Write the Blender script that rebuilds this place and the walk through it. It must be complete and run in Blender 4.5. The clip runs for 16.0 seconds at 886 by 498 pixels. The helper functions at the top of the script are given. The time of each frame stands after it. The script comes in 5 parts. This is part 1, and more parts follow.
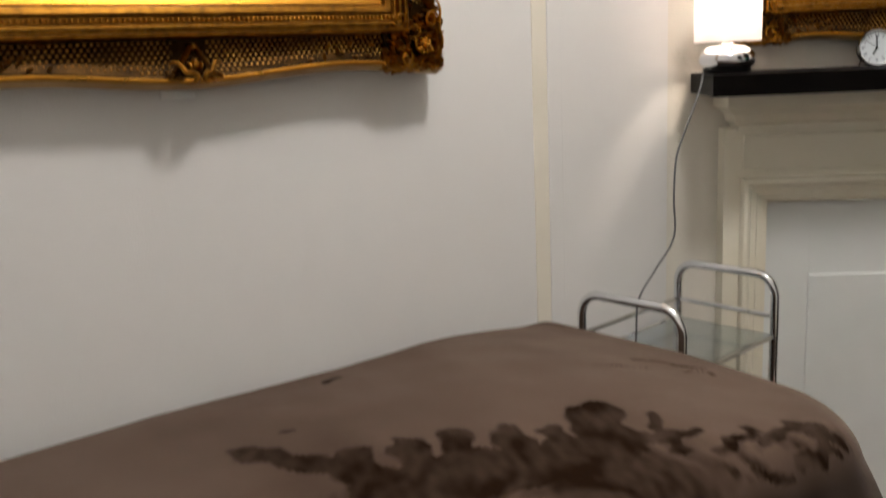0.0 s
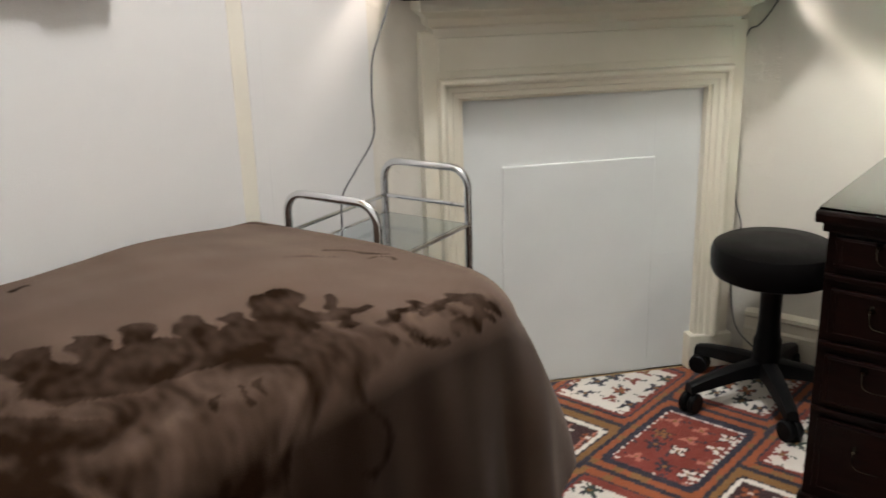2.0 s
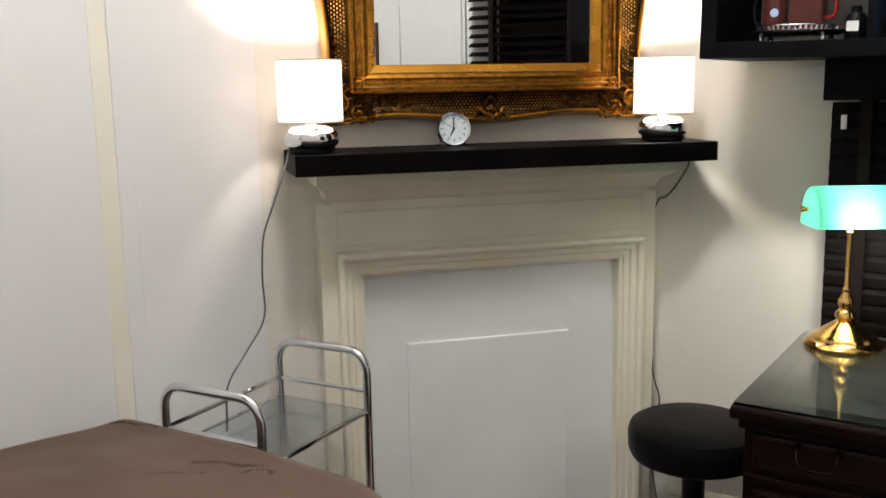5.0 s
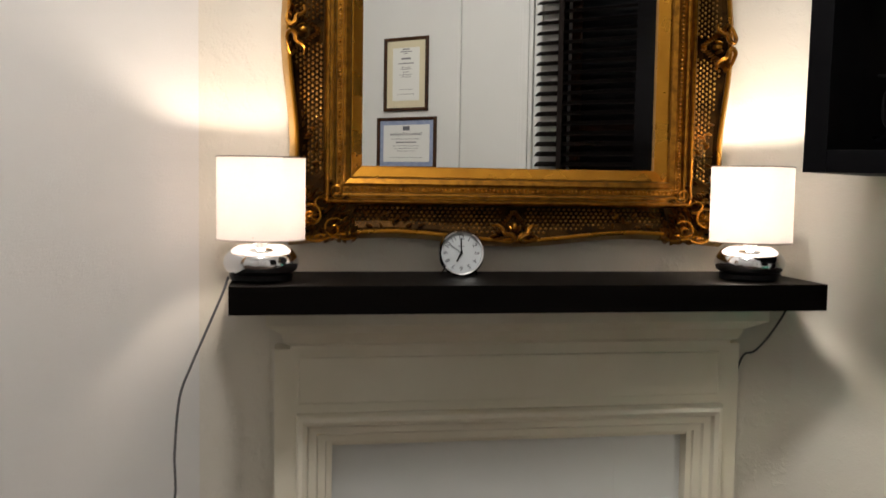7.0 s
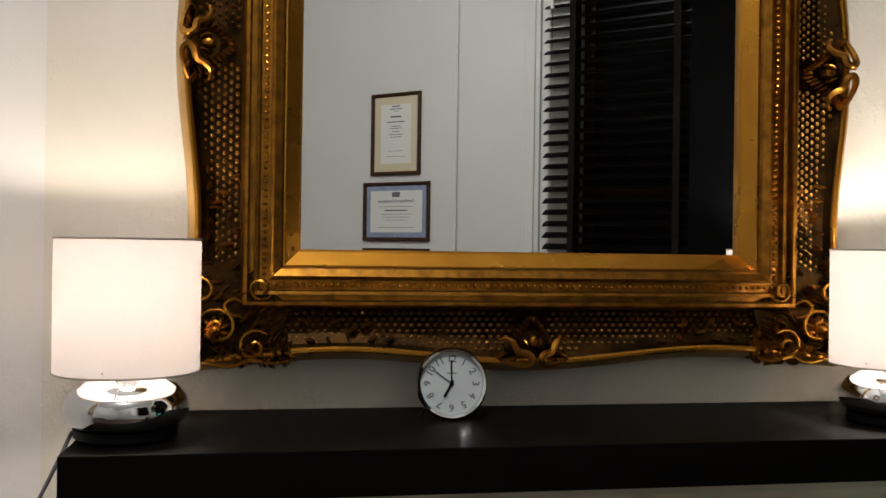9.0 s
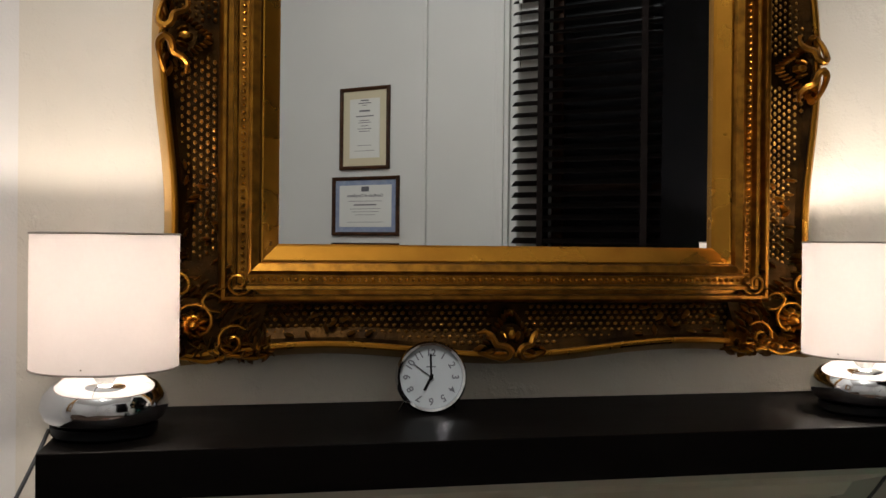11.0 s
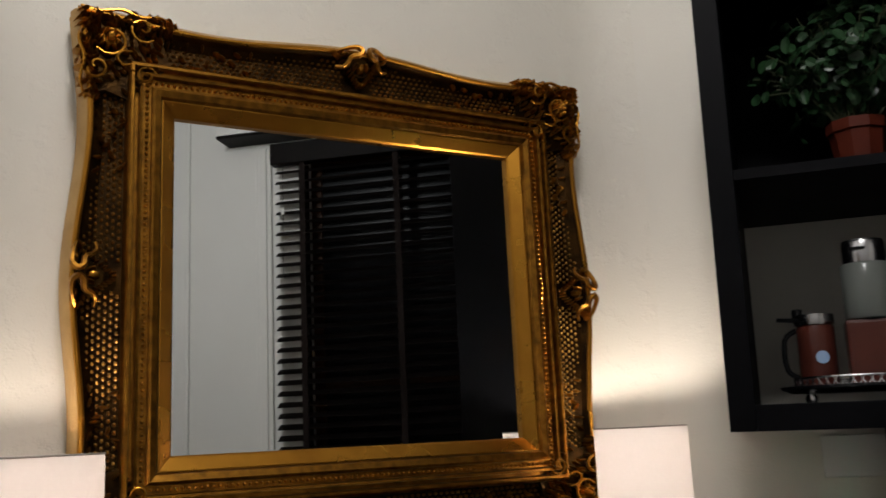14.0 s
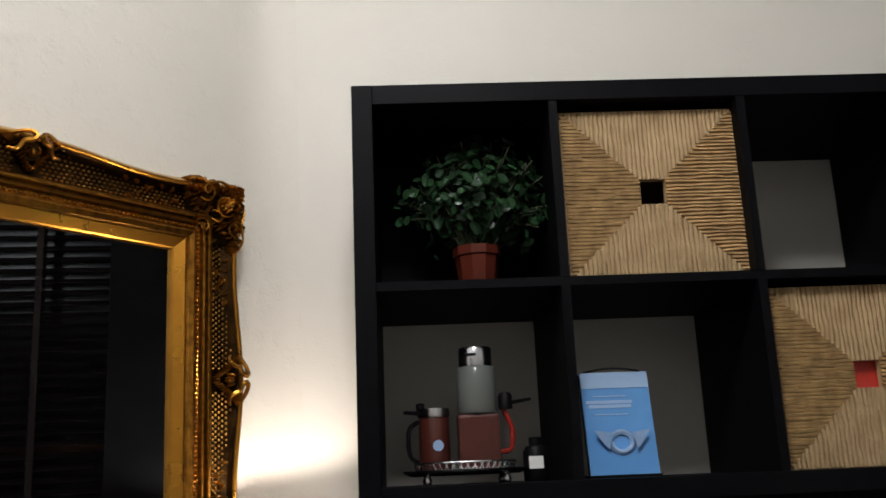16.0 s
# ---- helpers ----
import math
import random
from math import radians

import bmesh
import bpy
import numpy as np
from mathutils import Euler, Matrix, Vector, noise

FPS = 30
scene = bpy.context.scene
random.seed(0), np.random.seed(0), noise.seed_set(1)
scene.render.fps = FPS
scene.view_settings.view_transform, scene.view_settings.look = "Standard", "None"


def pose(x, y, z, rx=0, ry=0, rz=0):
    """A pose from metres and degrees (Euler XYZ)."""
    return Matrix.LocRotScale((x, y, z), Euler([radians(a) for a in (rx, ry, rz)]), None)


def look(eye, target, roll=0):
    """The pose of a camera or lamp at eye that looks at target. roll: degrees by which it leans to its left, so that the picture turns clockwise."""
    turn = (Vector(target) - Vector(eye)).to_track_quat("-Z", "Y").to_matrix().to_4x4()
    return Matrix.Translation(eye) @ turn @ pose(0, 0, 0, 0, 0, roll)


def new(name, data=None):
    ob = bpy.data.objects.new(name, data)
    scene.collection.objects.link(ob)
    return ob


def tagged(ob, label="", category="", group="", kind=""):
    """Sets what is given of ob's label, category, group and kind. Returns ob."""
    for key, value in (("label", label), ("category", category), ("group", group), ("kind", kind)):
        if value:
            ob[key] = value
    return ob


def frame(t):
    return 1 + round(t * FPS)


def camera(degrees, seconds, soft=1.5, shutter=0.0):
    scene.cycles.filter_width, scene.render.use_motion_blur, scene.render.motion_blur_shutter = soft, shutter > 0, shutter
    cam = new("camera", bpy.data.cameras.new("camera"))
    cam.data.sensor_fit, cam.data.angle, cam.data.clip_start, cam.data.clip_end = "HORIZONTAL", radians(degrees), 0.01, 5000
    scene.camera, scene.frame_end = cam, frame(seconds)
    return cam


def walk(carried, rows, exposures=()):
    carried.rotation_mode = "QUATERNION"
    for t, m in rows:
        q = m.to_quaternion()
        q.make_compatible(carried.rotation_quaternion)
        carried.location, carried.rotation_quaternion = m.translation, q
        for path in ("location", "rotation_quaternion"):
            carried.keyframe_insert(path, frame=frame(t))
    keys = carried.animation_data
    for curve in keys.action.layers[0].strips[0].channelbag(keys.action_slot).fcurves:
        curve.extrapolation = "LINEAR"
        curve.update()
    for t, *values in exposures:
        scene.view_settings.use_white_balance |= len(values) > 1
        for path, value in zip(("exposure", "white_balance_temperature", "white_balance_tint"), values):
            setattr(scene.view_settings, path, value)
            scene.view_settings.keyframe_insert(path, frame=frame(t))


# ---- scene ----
cam = camera(51.1, 16.0, shutter=0.3)
PATH = [
    (0, (-1.055, -2.457, 1.295), (-1.175, -0.503, 0.884), -2.5),
    (0.5, (-1.018, -2.552, 1.265), (-1.145, -0.652, 0.654), -2.8),
    (1, (-0.993, -2.564, 1.272), (-1.063, -0.657, 0.674), -3.1),
    (1.5, (-0.952, -2.562, 1.272), (-0.857, -0.652, 0.686), -2.9),
    (2, (-0.915, -2.564, 1.284), (-0.552, -0.694, 0.672), -1.6),
    (2.5, (-0.904, -2.561, 1.295), (-0.455, -0.697, 0.727), -1.6),
    (3, (-0.906, -2.562, 1.298), (-0.408, -0.707, 0.741), -1.0),
    (3.5, (-0.905, -2.576, 1.313), (-0.423, -0.715, 0.761), -1.2),
    (4, (-0.877, -2.561, 1.333), (-0.358, -0.693, 0.843), -0.5),
    (6.5, (-0.562, -2.006, 1.394), (-0.122, -0.064, 1.204), -0.0),
    (7, (-0.456, -1.846, 1.398), (-0.12, 0.121, 1.258), 0.9),
    (7.5, (-0.402, -1.663, 1.417), (-0.047, 0.305, 1.378), -0.1),
    (8, (-0.375, -1.519, 1.421), (0.013, 0.443, 1.364), -0.8),
    (8.5, (-0.333, -1.354, 1.427), (-0.058, 0.626, 1.494), 0.6),
    (9, (-0.328, -1.235, 1.432), (0.007, 0.737, 1.435), 0.8),
    (11.5, (-0.358, -1.234, 1.431), (0.096, 0.714, 1.42), 0.4),
    (12, (-0.385, -1.239, 1.436), (0.28, 0.647, 1.451), 0.4),
    (12.5, (-0.441, -1.251, 1.45), (0.345, 0.574, 1.677), -1.1),
    (13, (-0.49, -1.276, 1.449), (0.185, 0.578, 1.772), -1.6),
    (13.5, (-0.554, -1.344, 1.445), (0.268, 0.434, 1.85), -2.5),
    (14, (-0.618, -1.404, 1.444), (0.341, 0.307, 1.835), -2.7),
    (14.5, (-0.655, -1.436, 1.44), (0.483, 0.165, 1.818), -2.8),
    (15, (-0.683, -1.451, 1.453), (0.559, 0.065, 1.853), -3.1),
    (15.5, (-0.718, -1.486, 1.485), (0.712, -0.166, 1.948), -2.6),
    (16, (-0.739, -1.527, 1.475), (0.778, -0.316, 1.954), -3.2),
]
EXPOSURES = [
    (0, 0.05, 6500, 10), (0.5, 0.28, 6450, 10), (1, 0.42, 6450, 9), (2, 0.50, 6250, 9), (4, 0.47, 6200, 8), (6.5, -0.25, 6500, 10), (7.5, -0.46, 6700, 10), (8.5, -0.64, 6500, 9), (9, -0.74, 6350, 8),
    (11.5, -0.90, 6350, 9), (13, -1.0, 6300, 9), (14, -1.15, 6300, 9), (14.5, -1.15, 6250, 9), (15, -0.88, 6200, 9), (15.5, -0.80, 6150, 9), (16, -0.64, 6100, 9)]
walk(cam, [(t, look(eye, target, roll)) for t, eye, target, roll in PATH], EXPOSURES)
# ---- light ----
world = bpy.data.worlds.new("night")
world.use_nodes = True
world.node_tree.nodes["Background"].inputs[0].default_value = (0.012, 0.016, 0.03, 1)
world.node_tree.nodes["Background"].inputs[1].default_value = 0.4
scene.world = world

# three wall systems: the chimney wall faces -y at y = 0; the bed wall and the shelf wall meet it at an angle
LW = pose(-0.56, 0, 0, 0, 0, 41.3)
RW = pose(0.553, 0, 0, 0, 0, -48.7)
CEIL = 3.2
BACK, RIGHT = -3.0, -2.95


def lamp(name, kind, m, watts, colour, size):
    d = bpy.data.lights.new(name, kind)
    d.energy, d.color = watts, colour
    if kind == "AREA":
        d.shape, d.size = "DISK", size
    else:
        d.shadow_soft_size = size
    ob = new(name, d)
    ob.matrix_world = m
    return ob


lamp("ceiling_light_glow", "POINT", LW @ pose(-0.80, -1.04, CEIL - 0.24), 88.0, (1.0, 0.965, 0.94), 0.13)


# ---- materials ----
def material(name, colour, rough=0.6, metal=0.0, second=None, scale=8.0, detail=60.0, bump=0.0, bump_scale=200.0,
             mix=(0.4, 0.65), sheen=0.0, coat=0.0, stretch=(1, 1, 1), rough_var=0.0, gloss=0.5):
    m = bpy.data.materials.new(name)
    m.use_nodes = True
    nt = m.node_tree
    N, L = nt.nodes, nt.links
    b = N["Principled BSDF"]
    b.inputs["Base Color"].default_value = (*colour, 1)
    b.inputs["Roughness"].default_value = rough
    b.inputs["Metallic"].default_value = metal
    b.inputs["Sheen Weight"].default_value = sheen
    b.inputs["Coat Weight"].default_value = coat
    b.inputs["Specular IOR Level"].default_value = gloss
    tc, mp = N.new("ShaderNodeTexCoord"), N.new("ShaderNodeMapping")
    mp.inputs["Scale"].default_value = stretch
    L.new(tc.outputs["Object"], mp.inputs["Vector"])
    big = N.new("ShaderNodeTexNoise")
    big.inputs["Scale"].default_value, big.inputs["Detail"].default_value = scale, 6
    L.new(mp.outputs[0], big.inputs["Vector"])
    fine = N.new("ShaderNodeTexNoise")
    fine.inputs["Scale"].default_value, fine.inputs["Detail"].default_value = bump_scale, 4
    L.new(mp.outputs[0], fine.inputs["Vector"])
    if second:
        ramp = N.new("ShaderNodeMapRange")
        ramp.inputs["From Min"].default_value, ramp.inputs["From Max"].default_value = mix
        L.new(big.outputs[0], ramp.inputs[0])
        mx = N.new("ShaderNodeMix")
        mx.data_type = "RGBA"
        mx.inputs["A"].default_value, mx.inputs["B"].default_value = (*colour, 1), (*second, 1)
        L.new(ramp.outputs[0], mx.inputs["Factor"])
        L.new(mx.outputs["Result"], b.inputs["Base Color"])
    if rough_var:
        rr = N.new("ShaderNodeMapRange")
        rr.inputs["To Min"].default_value, rr.inputs["To Max"].default_value = rough - rough_var, rough + rough_var
        L.new(big.outputs[0], rr.inputs[0])
        L.new(rr.outputs[0], b.inputs["Roughness"])
    if bump:
        bp = N.new("ShaderNodeBump")
        bp.inputs["Strength"].default_value, bp.inputs["Distance"].default_value = bump, 0.002
        L.new(fine.outputs[0], bp.inputs["Height"])
        L.new(bp.outputs[0], b.inputs["Normal"])
    return m


def plaster(name, colour, second, lump):
    """Painted plaster: roller grain and broad uneven lumps in the coats of paint."""
    m = material(name, colour, 0.55, second=second, scale=2.5, bump=0.25, bump_scale=260, mix=(0.3, 0.7))
    nt = m.node_tree
    N, L = nt.nodes, nt.links
    tc = [n for n in N if n.type == "TEX_COORD"][0]
    no = N.new("ShaderNodeTexNoise")
    no.inputs["Scale"].default_value, no.inputs["Detail"].default_value, no.inputs["Roughness"].default_value = 22, 5, 0.62
    L.new(tc.outputs["Object"], no.inputs["Vector"])
    mr = N.new("ShaderNodeMapRange")
    mr.inputs["From Min"].default_value, mr.inputs["From Max"].default_value = 0.5, 0.75
    L.new(no.outputs[0], mr.inputs[0])
    bp = N.new("ShaderNodeBump")
    bp.inputs["Strength"].default_value, bp.inputs["Distance"].default_value = lump, 0.006
    old = [n for n in N if n.type == "BUMP"][0]
    L.new(mr.outputs[0], bp.inputs["Height"])
    L.new(old.outputs[0], bp.inputs["Normal"])
    L.new(bp.outputs[0], N["Principled BSDF"].inputs["Normal"])
    return m


M = {}
M["wall"] = plaster("white_wall_paint", (0.72, 0.71, 0.69), (0.69, 0.68, 0.66), 0.06)
M["lumpy"] = plaster("cream_wall_paint", (0.70, 0.665, 0.59), (0.66, 0.625, 0.55), 0.28)
M["cream"] = plaster("smoother_cream_wall_paint", (0.70, 0.67, 0.60), (0.66, 0.63, 0.56), 0.10)
M["ceiling"] = material("ceiling_paint", (0.78, 0.77, 0.74), 0.7, second=(0.74, 0.73, 0.7), scale=3, bump=0.15)
M["joinery"] = material("cream_gloss_paint", (0.74, 0.70, 0.58), 0.32, second=(0.69, 0.645, 0.52), scale=5, bump=0.12, bump_scale=60, rough_var=0.1)
M["board"] = material("white_board_paint", (0.70, 0.72, 0.70), 0.4, second=(0.66, 0.68, 0.66), scale=4, bump=0.1, bump_scale=80)
M["trim"] = material("cream_trim_paint", (0.76, 0.72, 0.62), 0.4, second=(0.72, 0.68, 0.58), scale=6, bump=0.1, bump_scale=90)
M["floor"] = material("dark_floorboards", (0.09, 0.05, 0.03), 0.45, second=(0.05, 0.028, 0.017), scale=6, stretch=(1, 12, 1), bump=0.2)
M["black_shelf"] = material("black_brown_veneer", (0.0018, 0.0013, 0.0011), 0.50, second=(0.0028, 0.002, 0.0016), scale=9, stretch=(1, 14, 14), bump=0.12, bump_scale=120, rough_var=0.06, gloss=0.05)
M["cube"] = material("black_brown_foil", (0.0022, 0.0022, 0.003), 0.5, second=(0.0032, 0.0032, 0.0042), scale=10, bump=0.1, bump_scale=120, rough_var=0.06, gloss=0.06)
M["gold"] = material("antique_gold_leaf", (0.36, 0.160, 0.019), 0.33, 0.95, second=(0.17, 0.072, 0.010), scale=60, mix=(0.38, 0.66), bump=0.10, bump_scale=160, rough_var=0.12)
M["gold_bright"] = material("burnished_gold_leaf", (0.46, 0.212, 0.024), 0.29, 0.95, second=(0.32, 0.138, 0.015), scale=14, mix=(0.4, 0.75), bump=0.04, bump_scale=120, rough_var=0.1)
M["gilt_side"] = material("ochre_gilt_side", (0.46, 0.29, 0.11), 0.5, 0.25, second=(0.36, 0.21, 0.07), scale=18, bump=0.2, bump_scale=160)
# dark bronze for coves and ornament grounds, darker than the raised gilding
M["gold_dark"] = material("dark_bronze_ground", (0.040, 0.018, 0.0035), 0.42, 0.95, second=(0.012, 0.0055, 0.0015), scale=30, bump=0.5, bump_scale=220)
M["gold_panel"] = material("worn_gilt_relief", (0.44, 0.225, 0.045), 0.30, 0.95, second=(0.15, 0.074, 0.016), scale=20, mix=(0.4, 0.65), bump=0.3, bump_scale=200)
M["chrome"] = material("chrome", (0.72, 0.73, 0.75), 0.08, 1.0, bump=0.02, bump_scale=40, rough_var=0.03)
M["brass"] = material("polished_brass", (0.80, 0.52, 0.16), 0.13, 1.0, second=(0.6, 0.37, 0.11), scale=25, bump=0.04, bump_scale=90, rough_var=0.05)
M["mirror"] = material("mirror_silver", (0.80, 0.83, 0.82), 0.0, 1.0)
M["black_plastic"] = material("black_plastic", (0.004, 0.004, 0.0042), 0.45, bump=0.15, bump_scale=300, gloss=0.12)
M["black_vinyl"] = material("black_vinyl", (0.0035, 0.0032, 0.0032), 0.36, second=(0.005, 0.0045, 0.0045), scale=12, bump=0.3, bump_scale=350, gloss=0.05)
M["mahogany"] = material("dark_mahogany", (0.0075, 0.0024, 0.0016), 0.36, second=(0.0035, 0.0013, 0.001), scale=7, stretch=(1.5, 10, 10), bump=0.08, coat=0.06, gloss=0.1)
M["blind"] = material("dark_walnut_slats", (0.0034, 0.0019, 0.0015), 0.5, second=(0.0024, 0.0014, 0.0012), scale=8, stretch=(2, 20, 20), bump=0.1, gloss=0.08)
M["tape"] = material("brown_ladder_tape", (0.010, 0.006, 0.005), 0.85, bump=0.4, bump_scale=500, gloss=0.15)
M["cable"] = material("grey_cable", (0.075, 0.075, 0.078), 0.5)
M["black_cable"] = material("black_cable", (0.01, 0.01, 0.01), 0.5)
M["blackout"] = material("unlit_glass", (0.006, 0.007, 0.009), 0.3, gloss=0.1)
M["white_plastic"] = material("white_plastic", (0.75, 0.75, 0.73), 0.4)
M["leaf"] = material("waxy_leaf", (0.010, 0.030, 0.011), 0.34, second=(0.022, 0.058, 0.022), scale=30, bump=0.2, bump_scale=150, gloss=0.3)
M["stem"] = material("leaf_stem", (0.05, 0.06, 0.025), 0.7)
M["terracotta"] = material("red_glazed_pot", (0.085, 0.016, 0.008), 0.35, second=(0.06, 0.010, 0.006), scale=14, bump=0.1, gloss=0.15)
M["straw"] = material("woven_seagrass", (0.36, 0.22, 0.085), 0.8, second=(0.20, 0.115, 0.042), scale=45, mix=(0.35, 0.7), bump=0.5, bump_scale=260)
M["straw_pale"] = material("plaited_seagrass", (0.44, 0.31, 0.16), 0.85, second=(0.32, 0.21, 0.10), scale=28, mix=(0.35, 0.7), bump=0.6, bump_scale=220)
M["red_card"] = material("red_card", (0.55, 0.03, 0.015), 0.5, second=(0.42, 0.02, 0.012), scale=20)
M["dark_red"] = material("dark_red_plastic", (0.24, 0.016, 0.009), 0.45, second=(0.18, 0.012, 0.008), scale=20, gloss=0.2)
M["paper"] = material("white_paper", (0.78, 0.77, 0.74), 0.7)
M["cream_mount"] = material("cream_card_mount", (0.68, 0.60, 0.42), 0.75, bump=0.1)
M["blue_mount"] = material("blue_certificate_border", (0.25, 0.30, 0.46), 0.7, second=(0.33, 0.38, 0.52), scale=60)
M["ink"] = material("grey_ink", (0.14, 0.14, 0.16), 0.7)
M["wood_frame"] = material("dark_stained_wood", (0.07, 0.028, 0.012), 0.4, second=(0.035, 0.014, 0.007), scale=12, stretch=(1, 1, 6), bump=0.15, gloss=0.15)
M["steel"] = material("brushed_steel", (0.55, 0.55, 0.56), 0.25, 1.0, rough_var=0.06)
M["copper_tea"] = material("red_brown_canister", (0.070, 0.018, 0.012), 0.3, second=(0.048, 0.012, 0.009), scale=12, coat=0.3, gloss=0.15)
M["brochure_blue"] = material("blue_printed_card", (0.10, 0.30, 0.66), 0.35, second=(0.14, 0.36, 0.72), scale=7)
M["pale_print"] = material("pale_blue_print", (0.36, 0.52, 0.76), 0.4)
M["silver_print"] = material("silver_grey_print", (0.30, 0.42, 0.62), 0.5, second=(0.20, 0.36, 0.62), scale=60)
M["clock_face"] = material("clock_dial", (0.50, 0.54, 0.56), 0.5, second=(0.46, 0.50, 0.52), scale=12)
M["old_brass"] = material("dulled_brass", (0.085, 0.072, 0.052), 0.22, 1.0, second=(0.025, 0.020, 0.014), scale=40)
M["leather"] = material("worn_olive_leather", (0.075, 0.062, 0.040), 0.5, second=(0.05, 0.040, 0.026), scale=9, bump=0.2, bump_scale=240)
M["rim"] = material("lamp_rim", (0.25, 0.22, 0.19), 0.5)


def emitter(name, colour, strength):
    m = bpy.data.materials.new(name)
    m.use_nodes = True
    b = m.node_tree.nodes["Principled BSDF"]
    b.inputs["Base Color"].default_value = (*colour, 1)
    b.inputs["Emission Color"].default_value = (*colour, 1)
    b.inputs["Emission Strength"].default_value = strength
    return m


def translucent(name, colour, through_colour, share, rough=0.8):
    m = bpy.data.materials.new(name)
    m.use_nodes = True
    N, L = m.node_tree.nodes, m.node_tree.links
    b = N["Principled BSDF"]
    b.inputs["Base Color"].default_value = (*colour, 1)
    b.inputs["Roughness"].default_value = rough
    tr, mx = N.new("ShaderNodeBsdfTranslucent"), N.new("ShaderNodeMixShader")
    no = N.new("ShaderNodeTexNoise")
    no.inputs["Scale"].default_value, no.inputs["Detail"].default_value = 180, 3
    tc = N.new("ShaderNodeTexCoord")
    L.new(tc.outputs["Object"], no.inputs["Vector"])
    cm = N.new("ShaderNodeMix")
    cm.data_type = "RGBA"
    cm.inputs["A"].default_value = (*through_colour, 1)
    cm.inputs["B"].default_value = (*[c * 0.9 for c in through_colour], 1)
    L.new(no.outputs[0], cm.inputs["Factor"])
    L.new(cm.outputs["Result"], tr.inputs["Color"])
    mx.inputs[0].default_value = share
    L.new(b.outputs[0], mx.inputs[1])
    L.new(tr.outputs[0], mx.inputs[2])
    L.new(mx.outputs[0], N["Material Output"].inputs["Surface"])
    return m


def clear(name, colour, rough=0.02, ior=1.45):
    m = bpy.data.materials.new(name)
    m.use_nodes = True
    b = m.node_tree.nodes["Principled BSDF"]
    b.inputs["Base Color"].default_value = (*colour, 1)
    b.inputs["Roughness"].default_value = rough
    b.inputs["Transmission Weight"].default_value = 1.0
    b.inputs["IOR"].default_value = ior
    return m


M["shade"] = translucent("white_fabric_shade", (0.8, 0.775, 0.76), (0.80, 0.765, 0.750), 0.48)
M["green_shade"] = translucent("green_cased_glass", (0.010, 0.17, 0.105), (0.10, 0.42, 0.33), 0.6, 0.12)
M["white_glass"] = translucent("white_cased_glass", (0.8, 0.85, 0.8), (0.85, 0.92, 0.85), 0.6, 0.15)
M["pale_jar"] = translucent("pale_cloudy_plastic", (0.22, 0.235, 0.22), (0.34, 0.36, 0.34), 0.4, 0.2)
M["bulb"] = emitter("warm_bulb", (1.0, 0.84, 0.71), 400.0)
M["strong_bulb"] = emitter("strong_warm_bulb", (1.0, 0.86, 0.73), 760.0)
M["desk_bulb"] = emitter("desk_bulb", (1.0, 0.92, 0.80), 140.0)
M["diffuser"] = emitter("ceiling_diffuser", (1.0, 0.93, 0.84), 3.0)
M["glass"] = clear("clear_glass", (0.93, 0.97, 0.96))
M["grey_glass"] = clear("smoked_glass", (0.80, 0.86, 0.87), 0.03)
M["frosted"] = clear("frosted_glass", (0.72, 0.80, 0.84), 0.10)


# ---- mesh helpers ----
def part(name, bm, mat, parent=None, label="", smooth=False):
    me = bpy.data.meshes.new(name)
    bmesh.ops.recalc_face_normals(bm, faces=bm.faces)
    bm.to_mesh(me)
    bm.free()
    me.materials.append(M[mat] if isinstance(mat, str) else mat)
    if smooth:
        me.polygons.foreach_set("use_smooth", [True] * len(me.polygons))
        me.set_sharp_from_angle(angle=radians(38))
    ob = new(name, me)
    if parent is not None:
        ob.parent = parent
    if label:
        ob["label"] = label
    return ob


def thing(name, m, label, category, group="", kind=""):
    ob = new(name)
    ob.empty_display_size = 0.05
    ob.matrix_world = m
    return tagged(ob, label, category, group, kind)


def box(bm, x0, x1, y0, y1, z0, z1, bevel=0.0, m=None):
    r = bmesh.ops.create_cube(bm, size=1.0, matrix=Matrix.LocRotScale(((x0 + x1) / 2, (y0 + y1) / 2, (z0 + z1) / 2), None, (x1 - x0, y1 - y0, z1 - z0)))
    vs = r["verts"]
    if bevel:
        es = list({e for v in vs for e in v.link_edges})
        out = bmesh.ops.bevel(bm, geom=es, offset=bevel, segments=2, affect="EDGES", profile=0.6)
        vs = out["verts"]
    if m is not None:
        bmesh.ops.transform(bm, matrix=m, verts=list({v for v in vs}))
    return bm


def boxed(*a, **k):
    return box(bmesh.new(), *a, **k)


def lathe(bm, profile, seg=32, m=None, squash=1.0, caps=True):
    """Turn (radius, height) pairs round z."""
    rings = []
    for r, z in profile:
        ring = []
        for i in range(seg):
            a = 2 * math.pi * i / seg
            v = Vector((r * math.cos(a), r * math.sin(a) * squash, z))
            ring.append(bm.verts.new(m @ v if m is not None else v))
        rings.append(ring)
    for a, b in zip(rings, rings[1:]):
        for i in range(seg):
            bm.faces.new((a[i], a[(i + 1) % seg], b[(i + 1) % seg], b[i]))
    if caps and profile[0][0] > 1e-6:
        bm.faces.new(rings[0][::-1])
    if caps and profile[-1][0] > 1e-6:
        bm.faces.new(rings[-1])
    return bm


